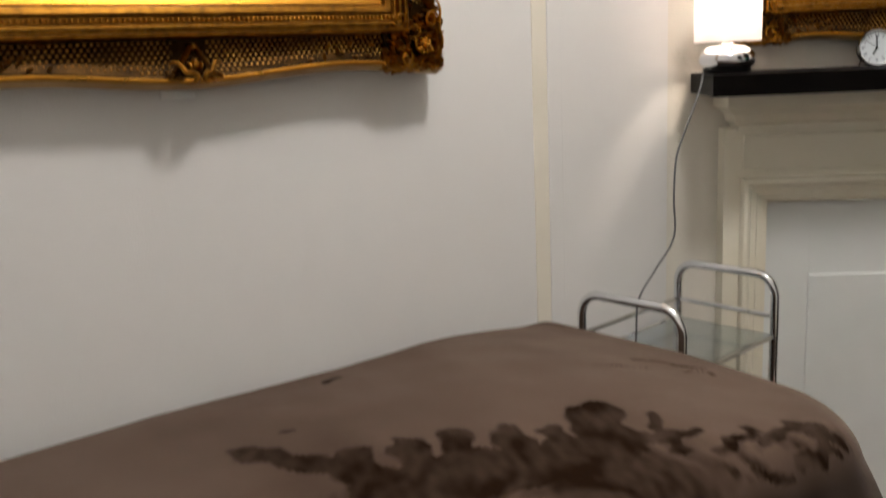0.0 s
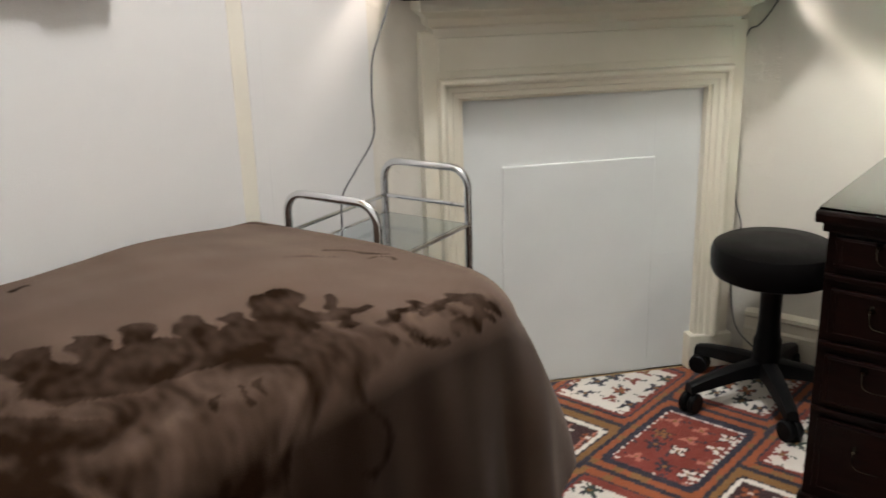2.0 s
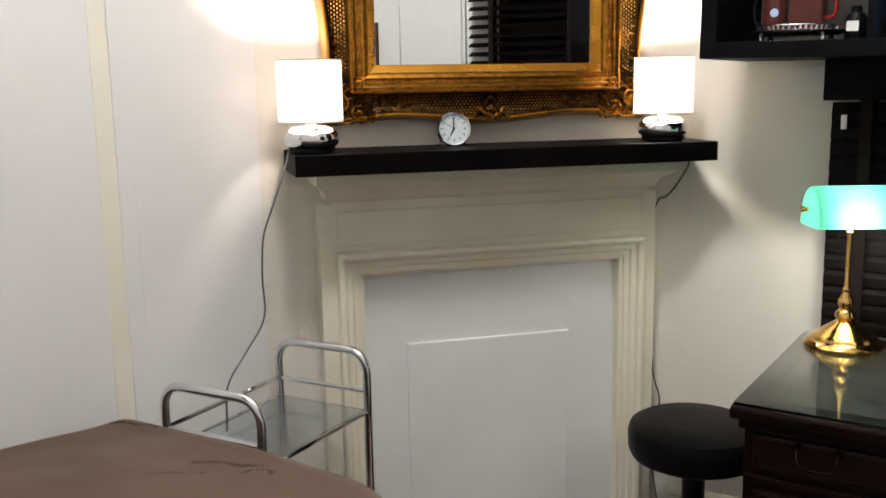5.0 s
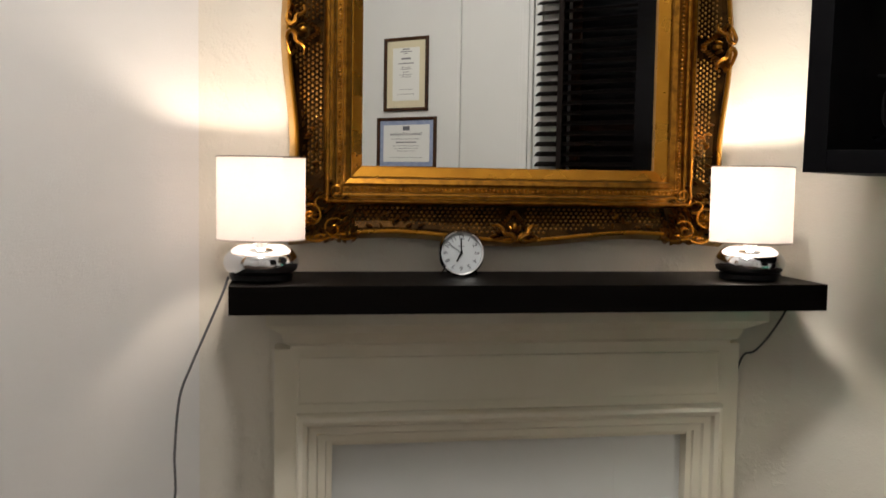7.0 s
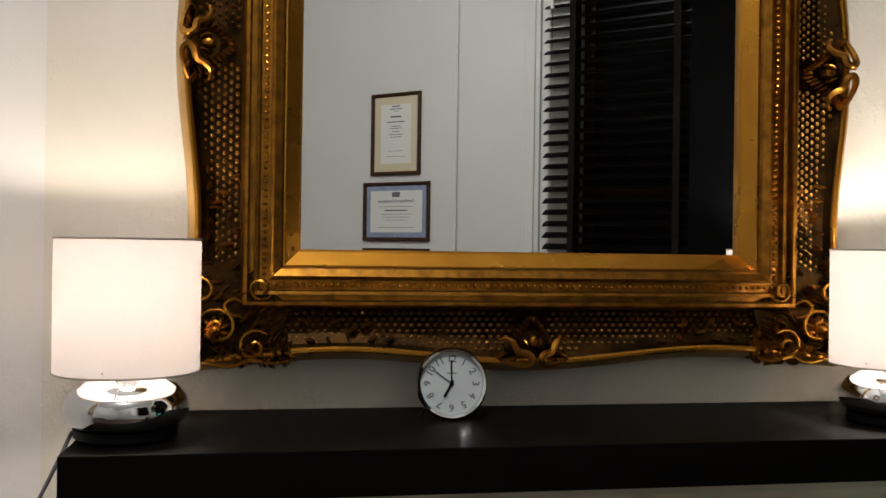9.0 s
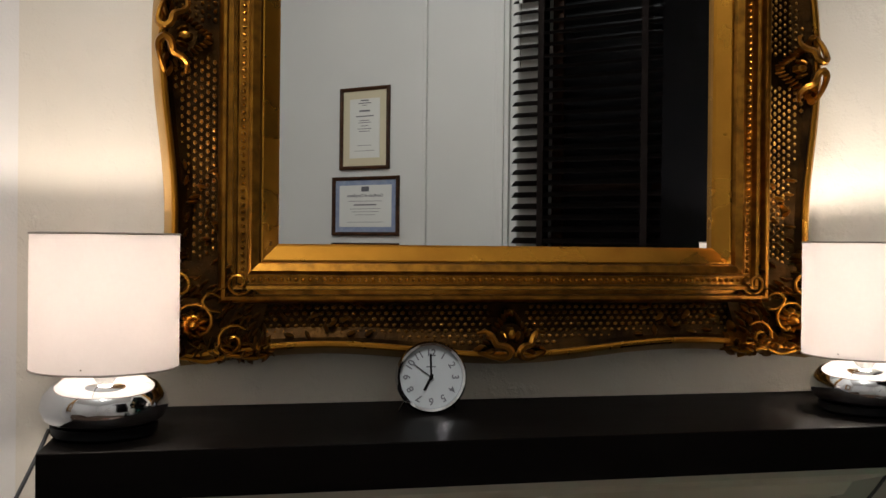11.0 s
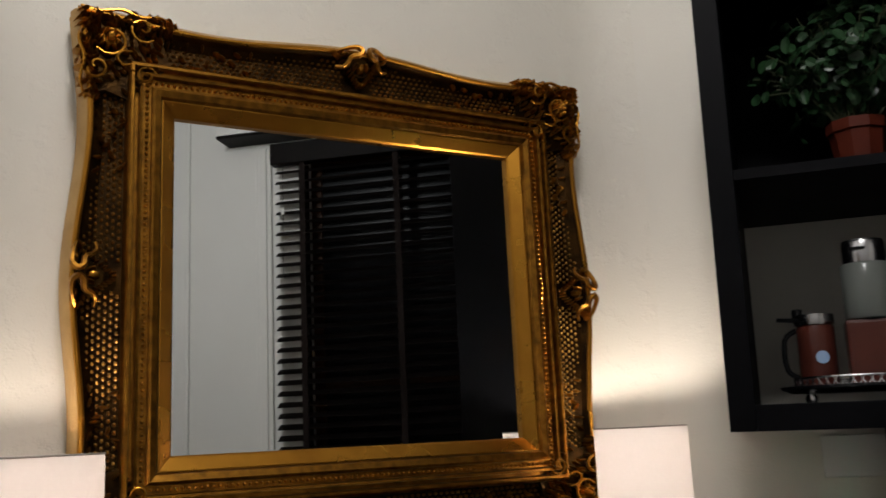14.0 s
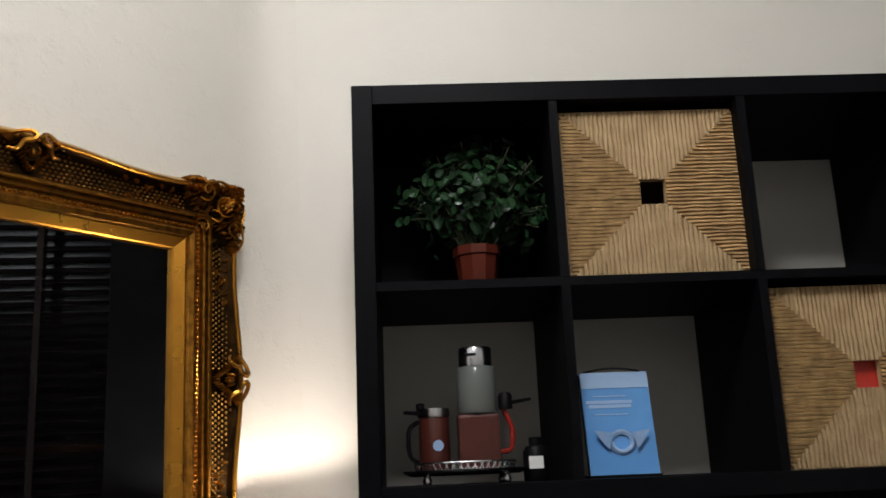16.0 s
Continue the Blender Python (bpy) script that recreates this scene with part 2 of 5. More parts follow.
def tube(bm, pts, r, seg=8, closed=False):
    """A round bar along points; r is one radius or one for each point."""
    pts = [Vector(p) for p in pts]
    n = len(pts)
    rad = [r] * n if not hasattr(r, "__len__") else r
    rings, up = [], Vector((0.13, 0.37, 0.92)).normalized()
    for i, p in enumerate(pts):
        a = pts[(i - 1) % n] if closed or i else p
        b = pts[(i + 1) % n] if closed or i < n - 1 else p
        d = (b - a).normalized()
        s = d.cross(up)
        if s.length < 1e-4:
            s = d.orthogonal()
        s.normalize()
        up = s.cross(d).normalized()
        rings.append([bm.verts.new(p + rad[i] * (math.cos(2 * math.pi * k / seg) * s + math.sin(2 * math.pi * k / seg) * up)) for k in range(seg)])
    pairs = list(zip(rings, rings[1:])) + ([(rings[-1], rings[0])] if closed else [])
    for a, b in pairs:
        for k in range(seg):
            bm.faces.new((a[k], a[(k + 1) % seg], b[(k + 1) % seg], b[k]))
    if not closed:
        bm.faces.new(rings[0][::-1])
        bm.faces.new(rings[-1])
    return bm


def smooth_path(pts, steps=6):
    """A Catmull-Rom line through points."""
    pts = [Vector(p) for p in pts]
    out = []
    for i in range(len(pts) - 1):
        p0, p1, p2, p3 = pts[max(i - 1, 0)], pts[i], pts[i + 1], pts[min(i + 2, len(pts) - 1)]
        for k in range(steps):
            t = k / steps
            out.append(0.5 * (2 * p1 + (p2 - p0) * t + (2 * p0 - 5 * p1 + 4 * p2 - p3) * t * t + (3 * p1 - p0 - 3 * p2 + p3) * t ** 3))
    return out + [pts[-1]]


def extrude_outline(bm, pts, y0, y1):
    """A plate from a closed outline of (x, z), between two depths."""
    a = [bm.verts.new((x, y0, z)) for x, z in pts]
    b = [bm.verts.new((x, y1, z)) for x, z in pts]
    bm.faces.new(a)
    bm.faces.new(b[::-1])
    n = len(pts)
    for i in range(n):
        bm.faces.new((a[i], b[i], b[(i + 1) % n], a[(i + 1) % n]))
    return bm


def sweep_rect(bm, hx, hz, profile):
    """A mitred rectangular moulding: profile of (outward, forward) from a sight edge hx by hz; front is -y."""
    rings = []
    for w, d in profile:
        rings.append([bm.verts.new((sx * (hx + w), -d, sz * (hz + w))) for sx, sz in ((-1, -1), (1, -1), (1, 1), (-1, 1))])
    for a, b in zip(rings, rings[1:]):
        for i in range(4):
            bm.faces.new((a[i], a[(i + 1) % 4], b[(i + 1) % 4], b[i]))
    return bm


def writing(text, size, m, mat, parent, name="lettering", align="CENTER"):
    c = bpy.data.curves.new(name, "FONT")
    c.body, c.size, c.align_x, c.align_y = text, size, align, "CENTER"
    c.extrude, c.offset = 0.0002, size * 0.018
    c.materials.append(M[mat])
    tmp = new(name, c)
    dg = bpy.context.evaluated_depsgraph_get()
    me = bpy.data.meshes.new_from_object(tmp.evaluated_get(dg))
    bpy.data.objects.remove(tmp)
    ob = new(name, me)
    ob.parent = parent
    ob.matrix_local = m
    return ob


def structure(name, bm, mat, m, label):
    ob = part(name, bm, mat)
    ob.matrix_world = m
    return tagged(ob, label, "", "", "structure")


# ---- structure ----
I4 = Matrix()
structure("wall_chimney", boxed(-0.562, 0.555, 0, 0.14, 0, CEIL), "lumpy", I4, "cream painted lumpy plaster chimney wall")
structure("wall_bed", boxed(BACK - 0.1, 0.002, 0, 0.14, 0, CEIL), "wall", LW, "smooth white painted wall beside the bed")
structure("wall_shelf", boxed(-0.002, 2.32, 0, 0.14, 0, CEIL), "cream", RW, "cream painted plaster wall behind the cube shelf")
structure("wall_back", boxed(BACK - 0.14, BACK, RIGHT - 0.14, 0.14, 0, CEIL), "wall", LW, "plain white painted wall")
structure("floor", boxed(BACK - 0.2, 1.1, RIGHT - 0.2, 0.3, -0.12, -0.008), "floor", LW, "dark stained floorboards mostly covered by a rug")
structure("ceiling", boxed(BACK - 0.2, 1.1, RIGHT - 0.2, 0.3, CEIL, CEIL + 0.1), "ceiling", LW, "plain white painted ceiling")
# the wall with the tall window, pierced
WX0, WX1, WZ0, WZ1 = -0.655, 0.30, 0.85, 2.80
bm = bmesh.new()
for x0, x1, z0, z1 in ((BACK - 0.1, WX0, 0, CEIL), (WX1, 0.94, 0, CEIL), (WX0, WX1, 0, WZ0), (WX0, WX1, WZ1, CEIL)):
    box(bm, x0, x1, RIGHT - 0.14, RIGHT, z0, z1)
structure("wall_window", bm, "wall", LW, "white painted wall with certificates and a tall window")


def skirting(m, x0, x1, name="baseboard"):
    prof = [(0.0, 0.0), (-0.020, 0.0), (-0.020, 0.085), (-0.026, 0.09), (-0.026, 0.105), (-0.018, 0.112), (-0.016, 0.140), (-0.024, 0.148), (-0.022, 0.160), (-0.004, 0.170), (0.0, 0.170)]
    b = bmesh.new()
    ends = [[b.verts.new((x, y, z)) for y, z in prof] for x in (x0, x1)]
    for i in range(len(prof) - 1):
        b.faces.new((ends[0][i], ends[0][i + 1], ends[1][i + 1], ends[1][i]))
    b.faces.new(ends[0]), b.faces.new(ends[1][::-1])
    structure(name, b, "joinery", m, "cream painted moulded skirting board")


skirting(RW, 0.03, 2.2)
skirting(LW, BACK, -0.02)
skirting(LW @ pose(0, RIGHT, 0, 0, 0, 180), -0.83, -BACK)
# flat upright trim on the bed wall
bm = boxed(-0.545, -0.500, -0.0020, 0.002, 0, CEIL, bevel=0.0015)
structure("trim_bed_wall", bm, "trim", LW, "cream painted flat upright wall trim")
bm = boxed(-0.4995, -0.455, -0.0035, 0.002, 0, CEIL, bevel=0.003)
structure("trim_bed_wall_edge", bm, "wall", LW, "white painted upright wall trim")
bm = boxed(-1.262, -1.242, RIGHT, RIGHT + 0.018, 0.17, CEIL, bevel=0.006)
structure("trim_window_wall", bm, "wall", LW, "white painted upright conduit on the wall")


def soft_corner(name, c, a, b, t=0.075):
    """Plaster rounded off where two walls meet."""
    bm = bmesh.new()
    rows = []
    for i in range(11):
        f = i / 10
        p = (1 - f) ** 2 * (c + a * t) + 2 * f * (1 - f) * c + f * f * (c + b * t)
        p += (a + b).normalized() * 0.0012
        rows.append([bm.verts.new((p.x, p.y, z)) for z in (0.0, CEIL)])
    for p, q in zip(rows, rows[1:]):
        bm.faces.new((p[0], q[0], q[1], p[1]))
    ob = part(name, bm, "lumpy")
    ob.data.polygons.foreach_set("use_smooth", [True] * len(ob.data.polygons))
    tagged(ob, "rounded cream plaster wall corner", "", "", "structure")


soft_corner("wall_corner_right", Vector((0.553, 0)), Vector((-1, 0)), Vector((0.66, -0.751)))
soft_corner("wall_corner_left", Vector((-0.56, 0)), Vector((1, 0)), Vector((-0.751, -0.66)))

# ---- chimneypiece ----
def chimneypiece():
    t = thing("fireplace_surround", I4, "cream painted wooden chimneypiece with a boarded-up opening", "fireplace")
    bm = bmesh.new()
    for s in (-1, 1):
        box(bm, min(s * 0.365, s * 0.475), max(s * 0.365, s * 0.475), -0.07, 0, 0.115, 0.94)
    box(bm, -0.475, 0.475, -0.07, 0, 0.94, 1.078)
    part("pilaster_frame", bm, "joinery", t)
    for s, name in ((-1, "plinth_block"), (1, "plinth_block")):
        part(name, boxed(min(s * 0.345, s * 0.485), max(s * 0.345, s * 0.485), -0.088, 0, 0, 0.115, bevel=0.004), "joinery", t)
    # cornice under the shelf, stepping out
    prof = [(0.44, -0.070, 1.073), (0.446, -0.085, 1.073), (0.446, -0.085, 1.087), (0.458, -0.100, 1.095), (0.463, -0.112, 1.115), (0.482, -0.150, 1.131), (0.490, -0.160, 1.137), (0.490, -0.160, 1.170)]
    bm = bmesh.new()
    rows = [[bm.verts.new(p) for p in ((-x, 0, z), (-x, y, z), (x, y, z), (x, 0, z))] for x, y, z in prof]
    for a, b in zip(rows, rows[1:]):
        for i in range(3):
            bm.faces.new((a[i], a[i + 1], b[i + 1], b[i]))
    bm.faces.new(rows[-1])
    part("cornice", bm, "joinery", t)
    # architrave moulding: three sides, mitred
    prof = [(0.0, 0.040), (0.004, 0.066), (0.012, 0.068), (0.014, 0.076), (0.028, 0.078), (0.032, 0.084), (0.046, 0.086), (0.050, 0.096), (0.058, 0.100), (0.066, 0.098), (0.070, 0.088), (0.070, 0.068)]
    hx, top = 0.364, 0.884
    bm = bmesh.new()
    rows = [[bm.verts.new(p) for p in ((-hx - w, -d, 0.112), (-hx - w, -d, top + w), (hx + w, -d, top + w), (hx + w, -d, 0.112))] for w, d in prof]
    for a, b in zip(rows, rows[1:]):
        for i in range(3):
            bm.faces.new((a[i], a[i + 1], b[i + 1], b[i]))
    part("architrave", bm, "joinery", t)
    part("frieze_panel", boxed(-0.43, 0.43, -0.076, -0.068, 0.972, 1.062, bevel=0.003), "joinery", t)
    # boards closing the opening, with a raised hatch and faint joints
    part("surround_board", boxed(-0.366, 0.366, -0.042, 0.0, 0.0, 0.90), "board", t, "white painted board")
    part("hatch", boxed(-0.247, 0.222, -0.049, -0.040, 0.0, 0.690, bevel=0.004), "board", t, "raised white painted board")
    for x0, x1, z in ((-0.364, -0.250, 0.655), (0.226, 0.364, 0.745), (0.226, 0.364, 0.38)):
        part("board_joint", boxed(x0, x1, -0.0428, -0.040, z, z + 0.0015), "board", t)
    for x in (-0.246, 0.220):
        part("board_joint", boxed(x, x + 0.0015, -0.0428, -0.040, 0.692, 0.84), "board", t)


chimneypiece()

bm = boxed(-0.55, 0.55, -0.26, 0.0, 1.171, 1.221, bevel=0.0015)
ob = part("mantel_shelf", bm, "black_shelf")
tagged(ob, "long black-brown floating shelf along the chimney wall", "shelf")


# ---- gilded frames ----
def spiral(cx, cz, r, turns, start, way, lift, n=16, tail=None):
    pts = []
    for i in range(n + 1):
        f = i / n
        a = start + way * 2 * math.pi * turns * f
        q = r * (1 - 0.82 * f)
        pts.append((cx + q * math.cos(a), -lift - 0.006 * f, cz + q * math.sin(a)))
    return ([tail] if tail else []) + pts


def dome(bm, x, z, y, rx, rz, h, turn=0.0, seg=6):
    c, s = math.cos(turn), math.sin(turn)
    ring = []
    for i in range(seg):
        a = 2 * math.pi * i / seg
        px, pz = rx * math.cos(a), rz * math.sin(a)
        ring.append(bm.verts.new((x + c * px - s * pz, -y, z + s * px + c * pz)))
    mid = [bm.verts.new((x + 0.62 * (v.co.x - x), -y - 0.78 * h, z + 0.62 * (v.co.z - z))) for v in ring]
    tip = bm.verts.new((x, -y - h, z))
    for i in range(seg):
        j = (i + 1) % seg
        bm.faces.new((ring[i], ring[j], mid[j], mid[i]))
        bm.faces.new((mid[i], mid[j], tip))


def corner_ornament(rng):
    """Rocaille corner, drawn for the lower right; the corner point is the origin, x runs inwards as negatives, z as positives."""
    leaves, rose, scrolls = bmesh.new(), bmesh.new(), []
    for i in range(170):
        f = rng.random()
        u, w = 0.008 + 0.150 * f, 0.006 + 0.026 * rng.random()
        x, z = (-u, w) if rng.random() < 0.5 else (-w, u)
        dome(leaves, x, z, 0.044, 0.008 + 0.005 * rng.random(), 0.0032, 0.016 + 0.008 * rng.random(), rng.random() * 3.1)
    for i in range(110):
        a = rng.random() * 1.57
        r = 0.075 + 0.075 * rng.random()
        x, z = -0.012 - r * math.cos(a), 0.012 + r * math.sin(a)
        dome(leaves, x, z, 0.042, 0.009, 0.003, 0.012 + 0.006 * rng.random(), a + 1.2 + rng.random())
    def scroll(pts, r):
        b = bmesh.new()
        n = len(pts)
        tube(b, pts, [0.68 * r * (0.35 + 0.65 * math.sin(math.pi * (0.12 + 0.8 * i / (n - 1)))) for i in range(n)], 6)
        scrolls.append(b)
    scroll(spiral(-0.055, 0.058, 0.028, 1.35, 0.6, 1, 0.058), 0.0044)
    scroll(spiral(-0.104, 0.032, 0.024, 1.25, 2.4, -1, 0.058), 0.0040)
    scroll(spiral(-0.032, 0.108, 0.024, 1.25, -0.8, 1, 0.058), 0.0040)
    scroll(spiral(-0.112, 0.112, 0.018, 1.3, 3.6, 1, 0.054), 0.0034)
    scroll(smooth_path([(-0.165, -0.050, 0.020), (-0.135, -0.060, 0.008), (-0.100, -0.062, 0.013), (-0.07, -0.060, 0.004), (-0.035, -0.058, 0.010), (-0.006, -0.054, 0.003)], 5), 0.0044)
    scroll(smooth_path([(-0.020, -0.050, 0.165), (-0.008, -0.060, 0.135), (-0.013, -0.062, 0.095), (-0.004, -0.060, 0.065), (-0.010, -0.058, 0.035), (-0.003, -0.054, 0.006)], 5), 0.0044)
    scroll(smooth_path([(-0.090, -0.052, 0.090), (-0.075, -0.058, 0.098), (-0.064, -0.060, 0.088), (-0.072, -0.060, 0.076), (-0.088, -0.056, 0.072)], 5), 0.0036)
    for k in range(9):
        a = k * 0.7
        dome(rose, -0.052 + 0.013 * math.cos(a), 0.055 + 0.013 * math.sin(a), 0.052, 0.009, 0.005, 0.014, a)
    dome(rose, -0.053, 0.056, 0.058, 0.009, 0.009, 0.020, 0, 8)
    dome(rose, -0.044, 0.047, 0.056, 0.008, 0.006, 0.020, 0.8, 8)
    return [("leafwork", leaves, "gold")] + [("scroll", s, "gold_bright") for s in scrolls] + [("rose", rose, "gold_bright")]


def centre_ornament(rng):
    """Heart-shaped ornament on the outer bead; origin on the outer edge, z inwards."""
    # dark plate stands in for the shaded hollow between the scrolls
    out = [("cartouche_shade", extrude_outline(bmesh.new(), [(0.024 * math.cos(a * 0.524), 0.036 + 0.022 * math.sin(a * 0.524)) for a in range(12)], -0.050, -0.030), "gold_dark")]
    for s in (-1, 1):
        bm = bmesh.new()
        tube(bm, smooth_path([(s * 0.055, -0.056, 0.012), (s * 0.036, -0.064, 0.006), (s * 0.016, -0.070, 0.004), (s * 0.007, -0.074, 0.013), (s * 0.013, -0.072, 0.022), (s * 0.027, -0.066, 0.025), (s * 0.033, -0.062, 0.036), (s * 0.042, -0.058, 0.044), (s * 0.056, -0.054, 0.042)], 5),
             [0.0030 + 0.0030 * math.sin(math.pi * i / 40) for i in range(41)], 6)
        out.append(("scroll", bm, "gold"))
    frill = bmesh.new()
    for s in (-1, 1):
        for k in range(9):
            f = k / 8
            dome(frill, s * (0.042 - 0.036 * f), 0.020 + 0.052 * f, 0.044, 0.008, 0.0028, 0.013, s * (0.3 + 1.2 * f))
    for x, z, rx, rz, a in ((0, 0.040, 0.010, 0.014, 0), (-0.011, 0.036, 0.005, 0.012, 0.4), (0.011, 0.036, 0.005, 0.012, -0.4), (-0.034, 0.012, 0.012, 0.005, 0.3), (0.034, 0.012, 0.012, 0.005, -0.3), (-0.052, 0.018, 0.011, 0.004, 0.5), (0.052, 0.018, 0.011, 0.004, -0.5)):
        dome(frill, x, z, 0.048, rx, rz, 0.014, a)
    dome(frill, 0, 0.074, 0.046, 0.005, 0.007, 0.012, 0, 6)
    return out + [("frill", frill, "gold")]


def side_frames(hx, hz):
    """For each side: its middle, the way along it and the way outwards, and the half length."""
    return [((0, -hz), (1, 0), (0, -1), hx), ((hx, 0), (0, 1), (1, 0), hz), ((0, hz), (-1, 0), (0, 1), hx), ((-hx, 0), (0, -1), (-1, 0), hz)]


def wave(u, size):
    return size * math.cos(1.8 * math.pi * u)


def gilded_frame(name, m, hx, hz, rail, label, category):
    """hx, hz: half the sight size; rail: the frame's width."""
    rng = random.Random(5)
    t = thing(name, m, label, category, "gilt framed mirrors")
    k = rail / 0.15
    part("mirror_glass", boxed(-hx - 0.01, hx + 0.01, -0.020, -0.016, -hz - 0.01, hz + 0.01), "mirror", t, "clear mirror glass")
    part("back_board", boxed(-hx - rail * 0.86, hx + rail * 0.86, -0.014, 0.0, -hz - rail * 0.86, hz + rail * 0.86), "wood_frame", t)
    part("inner_lip", sweep_rect(bmesh.new(), hx, hz, [(0, 0.016), (0, 0.026), (0.003 * k, 0.029), (0.020 * k, 0.040), (0.022 * k, 0.040)]), "gold_bright", t, "burnished plain gold lip")
    part("slope_moulding", sweep_rect(bmesh.new(), hx, hz, [(0.022 * k, 0.038), (0.025 * k, 0.046), (0.034 * k, 0.049), (0.038 * k, 0.047), (0.039 * k, 0.043), (0.051 * k, 0.043), (0.052 * k, 0.048)]), "gold", t)
    part("step_moulding", sweep_rect(bmesh.new(), hx, hz, [(0.052 * k, 0.046), (0.053 * k, 0.051), (0.057 * k, 0.052), (0.058 * k, 0.044), (0.064 * k, 0.044), (0.0645 * k, 0.052), (0.066 * k, 0.055), (0.070 * k, 0.055), (0.073 * k, 0.052), (0.075 * k, 0.046), (0.076 * k, 0.040)]), "gold", t)
    # row of beads
    bm = bmesh.new()
    w = 0.045 * k
    for (cx, cz), (ax, az), (ox, oz), half in side_frames(hx + w, hz + w):
        n = int(2 * half / 0.0088)
        for i in range(n):
            q = (i + 0.5) / n * 2 * half - half
            dome(bm, cx + ax * q, cz + az * q, 0.042, 0.0034, 0.0034, 0.0062, 0, 5)
    tagged(part("beading", bm, "gold_bright", t, smooth=True), kind="stuff")
    # cove with woven relief, wavy outer bead, outer skirt
    HX, HZ = hx + rail, hz + rail
    relief = bmesh.new()
    for (cx, cz), (ax, az), (ox, oz), half in side_frames(hx, hz):
        long = half + rail
        n = 48
        rows = []
        line = []
        for i in range(n + 1):
            u = -1 + 2 * i / n
            wo = rail * 0.90 + wave(u, 0.0085)
            row = []
            for f, d in ((0.0, 0.040), (0.3, 0.036), (0.6, 0.036), (0.85, 0.042), (1.0, 0.050)):
                ww = 0.075 * k + f * (wo - 0.075 * k)
                lim = half + ww
                q = max(-lim, min(lim, u * long))
                row.append((cx + ax * q + ox * ww, -d, cz + az * q + oz * ww))
            rows.append(row)
            line.append((row[-1][0], -0.054, row[-1][2]))
        cove = bmesh.new()
        vs = [[cove.verts.new(p) for p in r] for r in rows]
        for a, b in zip(vs, vs[1:]):
            for j in range(4):
                cove.faces.new((a[j], b[j], b[j + 1], a[j + 1]))
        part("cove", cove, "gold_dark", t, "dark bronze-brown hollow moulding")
        bead = bmesh.new()
        tube(bead, line, 0.0044, 8)
        part("outer_bead", bead, "gold_bright", t, smooth=True)
        skirt = bmesh.new()
        out = [[skirt.verts.new((p[0] + ox * o, -d, p[2] + oz * o)) for o, d in ((0.003, 0.056), (0.010, 0.049), (0.014, 0.036), (0.010, 0.026), (0.013, 0.018), (0.005, 0.001))] for p in line]
        for a, b in zip(out, out[1:]):
            for j in range(5):
                skirt.faces.new((a[j], b[j], b[j + 1], a[j + 1]))
        part("outer_skirt", skirt, "gilt_side", t, smooth=True)
        step, across = 0.0105, 0.0078
        for j in range(int((rail * 0.9 - 0.082 * k) / across) + 2):
            ww = 0.081 * k + j * across
            cnt = int(2 * (half + 0.03) / step)
            for i in range(cnt):
                q = (i + 0.5 + 0.5 * (j % 2)) * step - half - 0.03
                u = q / long
                lim = rail * 0.90 + wave(u, 0.0085) - 0.012
                if ww > lim or abs(q) > half + 0.02 or abs(u) < 0.055:
                    continue
                f = (ww - 0.075 * k) / (rail * 0.9 - 0.075 * k)
                d = 0.040 - 0.006 * math.sin(math.pi * min(f, 1)) + (0.01 * max(0, f - 0.7))
                dome(relief, cx + ax * q + ox * ww, cz + az * q + oz * ww, d - 0.002, 0.0046, 0.0034, 0.0066, math.atan2(az, ax) + 0.12, 5)
    tagged(part("woven_relief", relief, "gold_panel", t), kind="stuff")
    # sprays of leaves in the cove
    bm = bmesh.new()
    for (cx, cz), (ax, az), (ox, oz), half in side_frames(hx, hz):
        for s in (-1, 1):
            for i in range(15):
                q = s * (half * 0.98 - i * half * 0.026)
                ww = rail * (0.60 + 0.16 * math.sin(i * 1.9)) + 0.004 * rng.random()
                dome(bm, cx + ax * q + ox * ww, cz + az * q + oz * ww, 0.037, 0.008, 0.003, 0.011, rng.random() * 3.1)
    tagged(part("leaf_spray", bm, "gold", t, smooth=True), kind="stuff")
    for sx, sz in ((1, -1), (1, 1), (-1, 1), (-1, -1)):
        q = 0.083 * k
        pts = [(0.10, 0.10), (0.6, 0.06), (1.15, 0.10), (1.66, 0.16), (1.55, 0.55), (1.70, 1.0), (1.2, 1.25), (1.0, 1.70), (0.55, 1.55), (0.16, 1.66), (0.10, 1.15), (0.06, 0.6)]
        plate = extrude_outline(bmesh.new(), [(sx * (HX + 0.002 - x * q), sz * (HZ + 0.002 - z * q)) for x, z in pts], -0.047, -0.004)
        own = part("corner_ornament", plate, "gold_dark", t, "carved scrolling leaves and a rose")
        for nm, bm, mt in corner_ornament(random.Random(11)):
            bmesh.ops.scale(bm, vec=(sx * k * 0.90, 1, -sz * k * 0.90), verts=bm.verts)
            bmesh.ops.translate(bm, vec=(sx * HX, 0, sz * HZ), verts=bm.verts)
            o = part(nm, bm, mt, own, smooth=True)
            if nm in ("leafwork", "rose"):
                o["kind"] = "stuff"
    for (cx, cz), (ax, az), (ox, oz), half in side_frames(HX, HZ):
        e = -rail * 0.10 + 0.0085 + 0.006
        own = None
        for nm, bm, mt in centre_ornament(rng):
            for v in bm.verts:
                x, y, z = v.co.x * 0.82, v.co.y, v.co.z * 0.82
                v.co = (cx + ax * x + ox * (e - z), y, cz + az * x + oz * (e - z))
            o = part(nm, bm, mt, own or t, "" if own else "heart-shaped carved scroll", smooth=True)
            own = own or o
            if nm == "frill":
                o["kind"] = "stuff"
    return t


